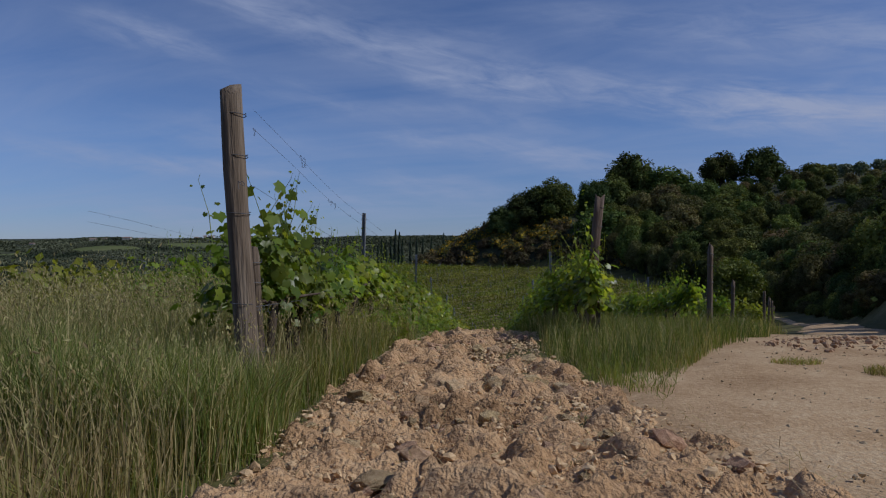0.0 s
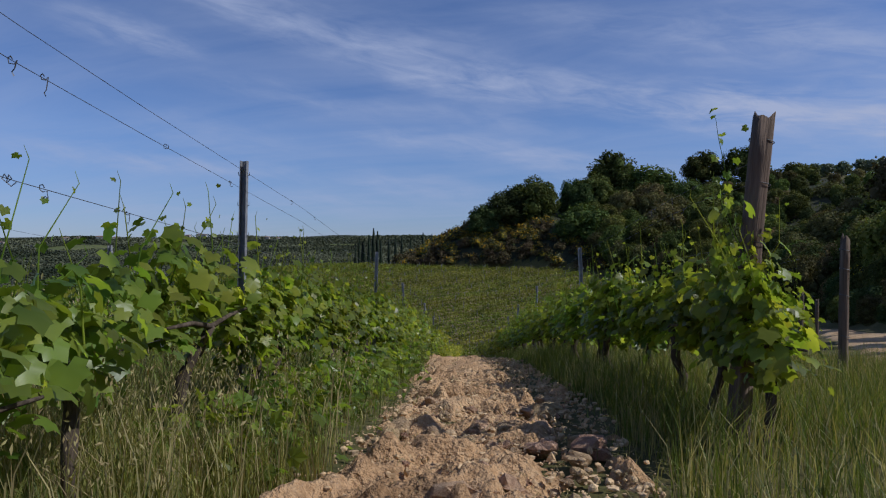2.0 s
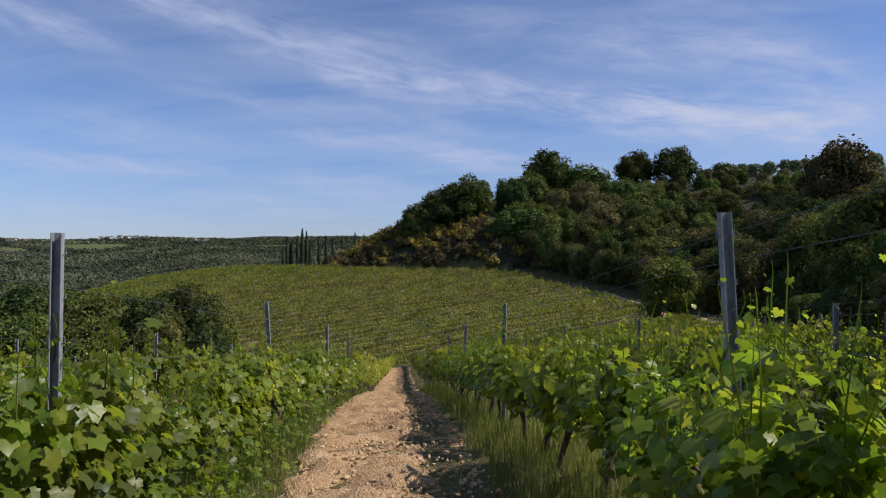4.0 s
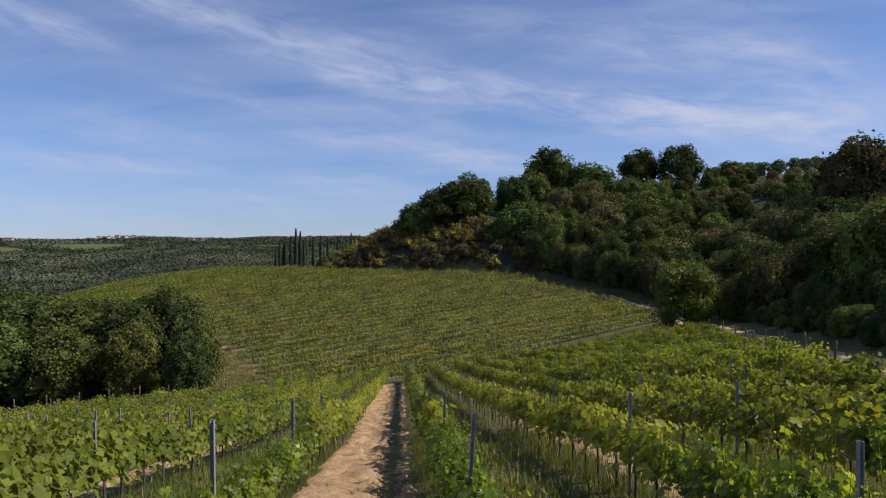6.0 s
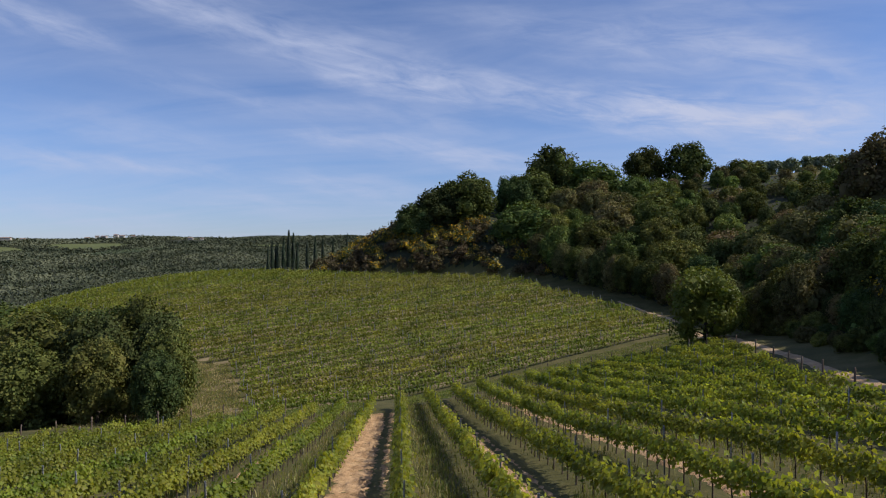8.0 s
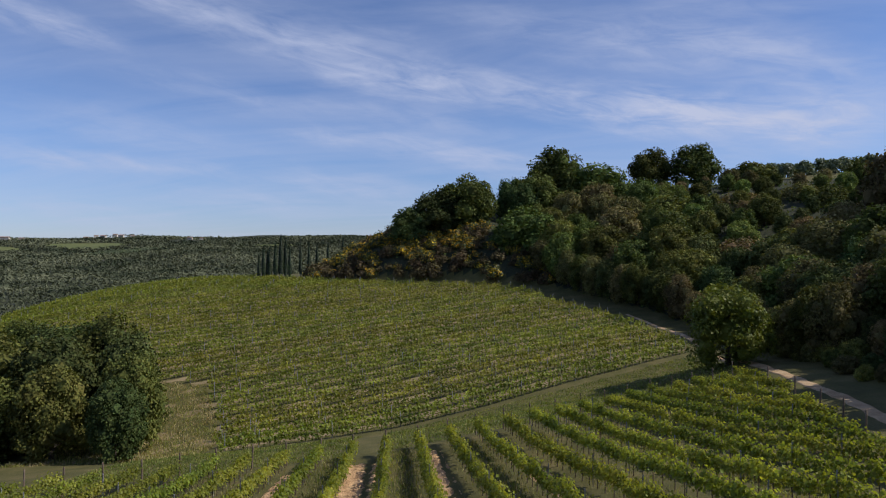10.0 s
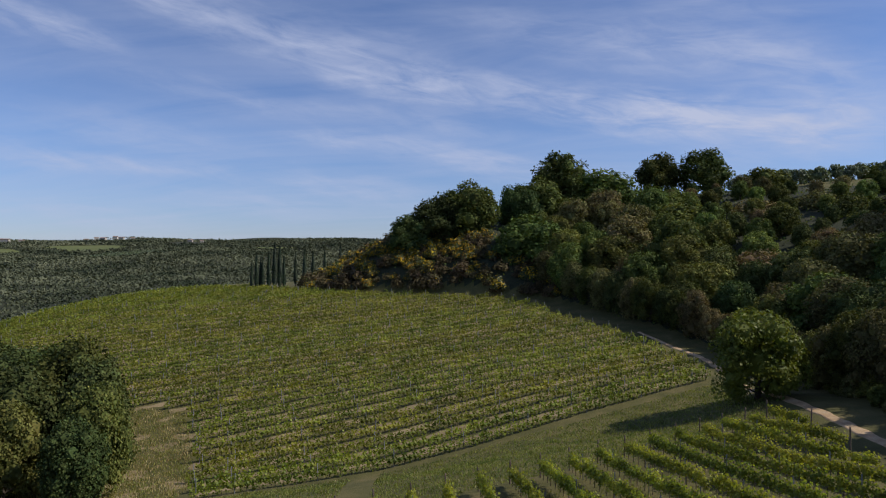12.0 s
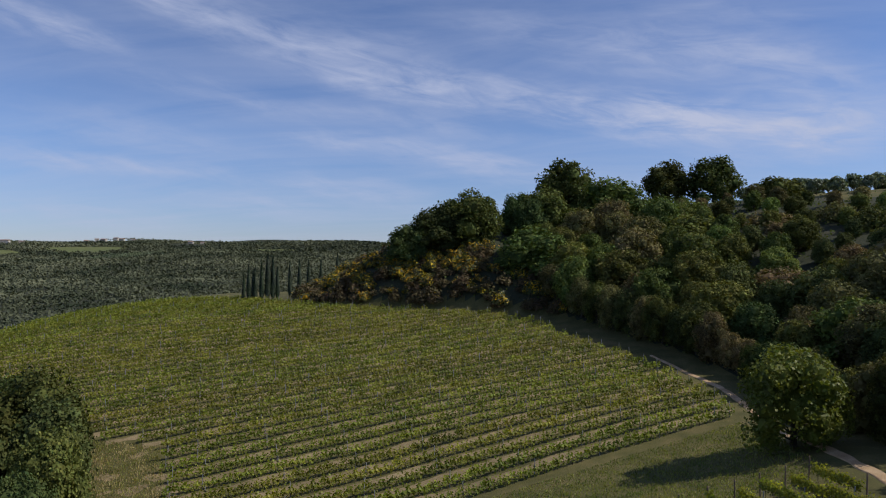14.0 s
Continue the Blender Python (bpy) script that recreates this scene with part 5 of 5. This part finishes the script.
n = 15000
cy = 1.3 + 30 * rng.random(n) ** 2.0
lo, hi = soil_sides(cy)
cx = lo + (hi - lo) * (0.08 + 0.84 * rng.random(n))
v, f = crumbs(cx, cy, soil_top(cx, cy) + rng.normal(0, 0.02, n), 0.005 + 0.022 * rng.random(n) ** 3, rng)
put("soil_crumbs", mesh_of("soil_crumbs", v, f, ["clod"]), label="reddish broken soil crumbs on the ploughed strip", category="soil", kind="stuff")
# rubble heaped across the road
n = 420
a, rr = rng.uniform(0, 2 * np.pi, n), np.sqrt(rng.random(n))
cx, cy = 4.6 + 1.5 * rr * np.cos(a) + 0.5 * rr * np.sin(a), 8.6 + 1.4 * rr * np.sin(a)
v, f = crumbs(cx, cy, height(cx, cy) + 0.07 + 0.06 * (1 - rr ** 2), 0.01 + 0.035 * rng.random(n) ** 2.6, rng)
put("rubble", mesh_of("rubble", v, f, ["clod"]), label="low heap of broken stones and earth on the road", category="rubble", kind="stuff")
# pebbles on the road
n = 5200
cy = 0.5 + 20 * rng.random(n) ** 1.6
p, dd = along(ROAD, 0.5)
cx = np.interp(cy, p[:, 1], p[:, 0]) + rng.normal(0, 1.0, n)
v, f = crumbs(cx, cy, height(cx, cy) + 0.07, 0.004 + 0.013 * rng.random(n) ** 3, rng)
put("pebbles", mesh_of("pebbles", v, f, ["stone"]), label="small pale pebbles strewn on the dirt road", category="pebbles", kind="stuff")

# ---- grass ----
def blades(x, y, tall, wide, lean, r, z=None):
    n = len(x)
    z = height(x, y) - 0.02 if z is None else z
    a, b = r.uniform(0, 2 * np.pi, n), r.uniform(0, 2 * np.pi, n)
    side = np.stack([np.cos(a), np.sin(a), 0 * a], 1) * (wide / 2)[:, None]
    bend = np.stack([np.cos(b), np.sin(b), 0 * b], 1) * (lean * tall)[:, None]
    base = np.stack([x, y, z], 1)
    mid = base + bend * 0.28 + np.stack([0 * a, 0 * a, tall * 0.55], 1)
    tip = base + bend + np.stack([0 * a, 0 * a, tall * (1 - 0.35 * lean)], 1)
    v = np.stack([base - side, base + side, mid + side * 0.8, mid - side * 0.8, tip], 1).reshape(-1, 3)
    i = (np.arange(n) * 5)[:, None]
    return v, i + [[0, 1, 2, 3]], i + [[3, 2, 4]]


def grass(name, label, x, y, low, high, wide, dry=0.2, lean=0.45, mat="grass_blade"):
    n = len(x)
    r = rng
    patch = 0.75 + 0.3 * lumps(x, y, 0.8) + 0.15 * lumps(x, y, 0.27)
    tall = (low + (high - low) * r.random(n)) * np.clip(patch, 0.4, 1.3)
    v, q, t = blades(x, y, tall, wide * r.uniform(0.6, 1.3, n), r.uniform(0.05, lean, n) * 1.3, r)
    isdry = r.random(n) < dry * (1 + lumps(x, y, 1.6))
    me = mesh_of(name, v, [q, t], [mat, "grass_dry"], index=np.r_[isdry, isdry].astype(int))
    put(name, me, label=label, category="grass", kind="stuff")


def off_soil(x, y, k=0):
    """Keeps off the bare strip and the road."""
    lo, hi = soil_sides(y)
    lo, hi = lo + 0.15, hi - 0.12
    rag = 0.18 * lumps(x, y, 0.4, 3.0)
    on_strip = (x > lo + rag) & (x < hi + rag) & (y > 0)
    p, dd = along(ROAD, 0.5)
    on_road = np.abs(x - np.interp(y, p[:, 1], p[:, 0])) < 1.8 + 0.35 * lumps(x, y, 0.7)
    return ~(on_strip | on_road)


def spread(n, x0, x1, y0, y1, power=1.0):
    x, y = rng.uniform(x0, x1, n), y0 + (y1 - y0) * rng.random(n) ** power
    k = off_soil(x, y)
    return x[k], y[k]


x, y = spread(62000, -5.5, -0.3, 1.0, 8.5)
grass("tall_grass", "tall wild grass, green with straw-coloured stems, by the end post", x, y, 0.2, 0.66, 0.0046, 0.42, lean=0.4)
x, y = spread(9000, -2.7, -0.95, 3.1, 4.6)
grass("tall_grass", "thick green grass hiding the foot of the end post", x, y, 0.45, 0.78, 0.0052, 0.2, lean=0.4)
x, y = spread(15000, -7.5, -2.2, 2.6, 8.0)
grass("tall_grass", "waist-high seeding grass beside the end post", x, y, 0.7, 1.08, 0.0046, 0.3)
x, y = spread(20000, -12, -3.0, 3.5, 14)
grass("tall_grass", "tall wild grass beside the vine rows", x, y, 0.5, 1.0, 0.008, 0.25)
x, y = spread(44000, 0.4, 6.5, 5.0, 17)
k = x < row_x(0, y) + (y - 6.2) * 0.72 + 0.5 * lumps(x, y, 0.6, 1.0)
grass("tall_grass", "dry-tipped grass on the headland beside the road", x[k], y[k], 0.2, 0.7, 0.0055, 0.34, lean=0.4, mat="grass_green")
# along the feet of the rows and in the green aisles
for kk, n, yb, wd in ((-1, 17000, 40, 0.008), (0, 17000, 40, 0.008), (1, 9000, 40, 0.012), (-2, 8000, 40, 0.012), (2, 6000, 45, 0.014), (-3, 5000, 40, 0.014)):
    y = row_start(kk) + (yb - row_start(kk)) * rng.random(n) ** 1.4
    x = row_x(kk, y) + rng.normal(0, 0.36, n)
    k = off_soil(x, y)
    grass("row_grass", "uncut grass under the vines", x[k], y[k], 0.15, 0.55, wd, 0.08, mat="grass_green")
n = 72000
y = 10 + 69 * rng.random(n) ** 1.5
kk = rng.choice([1, -1, 3, -3, 5, 7, -5], n)
x = row_x(kk - 0.5, y) + rng.normal(0, 0.6, n)
y0 = 9 + 5.9 * np.clip(kk, 0, None)
k = (y > y0) & off_soil(x, y)
grass("aisle_grass", "green grass aisle between the vine rows", x[k], y[k], 0.16, 0.52, 0.036, 0.38)
# short grass and litter that frays the edges of the soil and of the road
n = 15000
y = 0.9 + 19 * rng.random(n) ** 1.5
lo, hi = soil_sides(y)
side = rng.random(n) < 0.5
x = np.where(side, lo - 0.12 + rng.normal(0, 0.16, n), hi + 0.1 + rng.normal(0, 0.16, n))
k = (y > 5.5) | side
grass("edge_grass", "short grass fraying the edge of the ploughed soil", x[k], y[k], 0.05, 0.24, 0.006, 0.3)
n = 16000
p, dd = along(ROAD, 0.5)
y = 3 + 17 * rng.random(n)
x = np.interp(y, p[:, 1], p[:, 0]) - (2.1 + np.abs(rng.normal(0, 0.5, n)))
lo, hi = soil_sides(y)
k = x > hi - 0.05
grass("edge_grass", "short dry grass fraying the edge of the dirt road", x[k], y[k], 0.06, 0.3, 0.007, 0.35)
for tx, ty, rad, n in ((3.5, 6.0, 0.32, 1900), (2.7, 6.6, 0.14, 420)):
    a, rr = rng.uniform(0, 2 * np.pi, n), rad * np.sqrt(rng.random(n))
    x, y = tx + 1.6 * rr * np.cos(a), ty + rr * np.sin(a)
    v, q, t = blades(x, y, rng.uniform(0.03, 0.1, n), np.full(n, 0.006), rng.uniform(0.3, 0.8, n), rng, z=height(x, y) + 0.06)
    put("grass_tuft", mesh_of("grass_tuft", v, [q, t], ["grass_blade", "grass_dry"], index=(np.arange(2 * n) % 2)), label="low half-dry grass tuft on the dirt road", category="grass", kind="stuff")
n = 26000
x, y = rng.uniform(-34, -17, n), rng.uniform(91, 123, n)
k = ~in_poly(x, y, FIELD)
grass("lane_grass", "rough half-dry grass beside the far vineyard", x[k], y[k], 0.1, 0.5, 0.06, 0.45)
# rough grass on the lane and round the far field
n = 56000
x = rng.uniform(-22, 36, n)
lo = np.where(x > 0, 79.8 + 0.37 * x, 79.2 + 0.16 * x)
y = lo + rng.random(n) * (98.0 + 0.34 * x - lo)
k = off_soil(x, y) & ~in_poly(x, y, FIELD)
grass("lane_grass", "mown grass lane between the two vineyards", x[k], y[k], 0.08, 0.34, 0.06, 0.06)
n = 30000
s = rng.integers(0, len(far_rows), n)
fp = np.concatenate(far_rows)
i = rng.integers(0, len(fp), n)
off = across[None] * rng.uniform(0.3, 1.0, (n, 1)) + heading[None] * rng.uniform(-0.5, 0.5, (n, 1))
grass("field_grass", "pale dry grass between the far rows", fp[i, 0] + off[:, 0], fp[i, 1] + off[:, 1], 0.05, 0.25, 0.07, 0.45)

# oat-like seed heads that stand over the tall grass
n = 4200
x, y = spread(n * 2, -7.5, -0.9, 1.6, 9.5)
x, y = x[:n], y[:n]
n = len(x)
tall = rng.uniform(0.45, 0.75, n) + rng.uniform(0.12, 0.36, n) * (x < -2.0)
v, q, t = blades(x, y, tall, np.full(n, 0.006), rng.uniform(0.1, 0.35, n), rng)
tips = v.reshape(-1, 5, 3)[:, 4]
p = (tips[:, None] + rng.normal(0, 1, (n, 8, 3)) * [0.024, 0.024, 0.06] - [0, 0, 0.03]).reshape(-1, 3)
sv, sf = scatter(QUAD * np.array([1, 0.5, 1]), QUAD_F, p, rng.uniform(0.015, 0.032, len(p)), rng.normal(size=p.shape) * [1, 1, 0.3], rng, spin=False)
put("wild_oats", mesh_of("wild_oats", np.concatenate([v, sv]), [np.concatenate([q, sf + len(v)]), t], ["grass_dry"]),
    label="straw-coloured wild oat stems with drooping heads", category="grass", kind="stuff")
# broad-leaved weeds along the soil's edge
n = 3800
y = 8.0 + 21 * rng.random(n) ** 1.3
x = soil_sides(y)[0] + rng.normal(0, 0.2, n) - 0.28
v, f = scatter(VINE * [0.9, 0.8, 1], VINE_F, np.stack([x, y, height(x, y) + rng.random(n) ** 1.5 * 0.4], 1), rng.uniform(0.04, 0.11, n), rng.normal(size=(n, 3)) + [0.5, 0, 1.5], rng)
put("weeds", mesh_of("weeds", v, f, ["vine_leaf"]), label="broad-leaved green weeds along the ploughed soil", category="weeds", kind="stuff")
# one yellow daisy on its stalk in the tall grass
fx0, fy0 = -0.70, 1.72
fz = hz(fx0, fy0)
flower = put("wild_flower", None, at=pose(fx0, fy0, fz), label="yellow wild daisy standing in the tall grass", category="flower")
tv, tq, tt = tube([(0, 0, -0.03), (0.01, 0.01, 0.2), (0.0, -0.01, 0.37)], [0.003, 0.0025, 0.002], 5)
put("stalk", mesh_of("stalk", tv, [tq, tt], ["grass_green"]), flower)
a = np.arange(14) / 14 * 2 * np.pi
pet = np.concatenate([[(0.006 * math.cos(t - 0.3), 0.006 * math.sin(t - 0.3), 0), (0.02 * math.cos(t - 0.2), 0.02 * math.sin(t - 0.2), 0.004), (0.03 * math.cos(t), 0.03 * math.sin(t), 0.002), (0.02 * math.cos(t + 0.2), 0.02 * math.sin(t + 0.2), 0.004), (0.006 * math.cos(t + 0.3), 0.006 * math.sin(t + 0.3), 0)] for t in a])
tilt = np.array(Matrix.Rotation(radians(55), 3, "X"))
put("petals", mesh_of("petals", pet @ tilt.T + [0, -0.01, 0.375], (np.arange(14) * 5)[:, None] + [[0, 1, 2, 3, 4]], ["poppy"]), flower, label="yellow petals")
# straw and root fibres on the soil
n = 5200
y = 1.0 + 16 * rng.random(n) ** 1.5
lo, hi = soil_sides(y)
x = lo + (hi - lo) * rng.random(n)
a = rng.uniform(0, 2 * np.pi, n)
ln = rng.uniform(0.02, 0.09, n)
z = soil_top(x, y) + 0.02 + rng.random(n) * 0.02
ends = np.stack([x + np.cos(a) * ln, y + np.sin(a) * ln, z + rng.normal(0, 0.02, n)], 1)
side = np.stack([-np.sin(a), np.cos(a), 0 * a], 1) * 0.0016
start = np.stack([x, y, z], 1)
v = np.stack([start - side, start + side, ends + side, ends - side], 1).reshape(-1, 3)
put("straw", mesh_of("straw", v, (np.arange(n) * 4)[:, None] + [[0, 1, 2, 3]], ["grass_dry"]), label="bits of straw strewn on the ploughed soil", category="straw", kind="stuff")
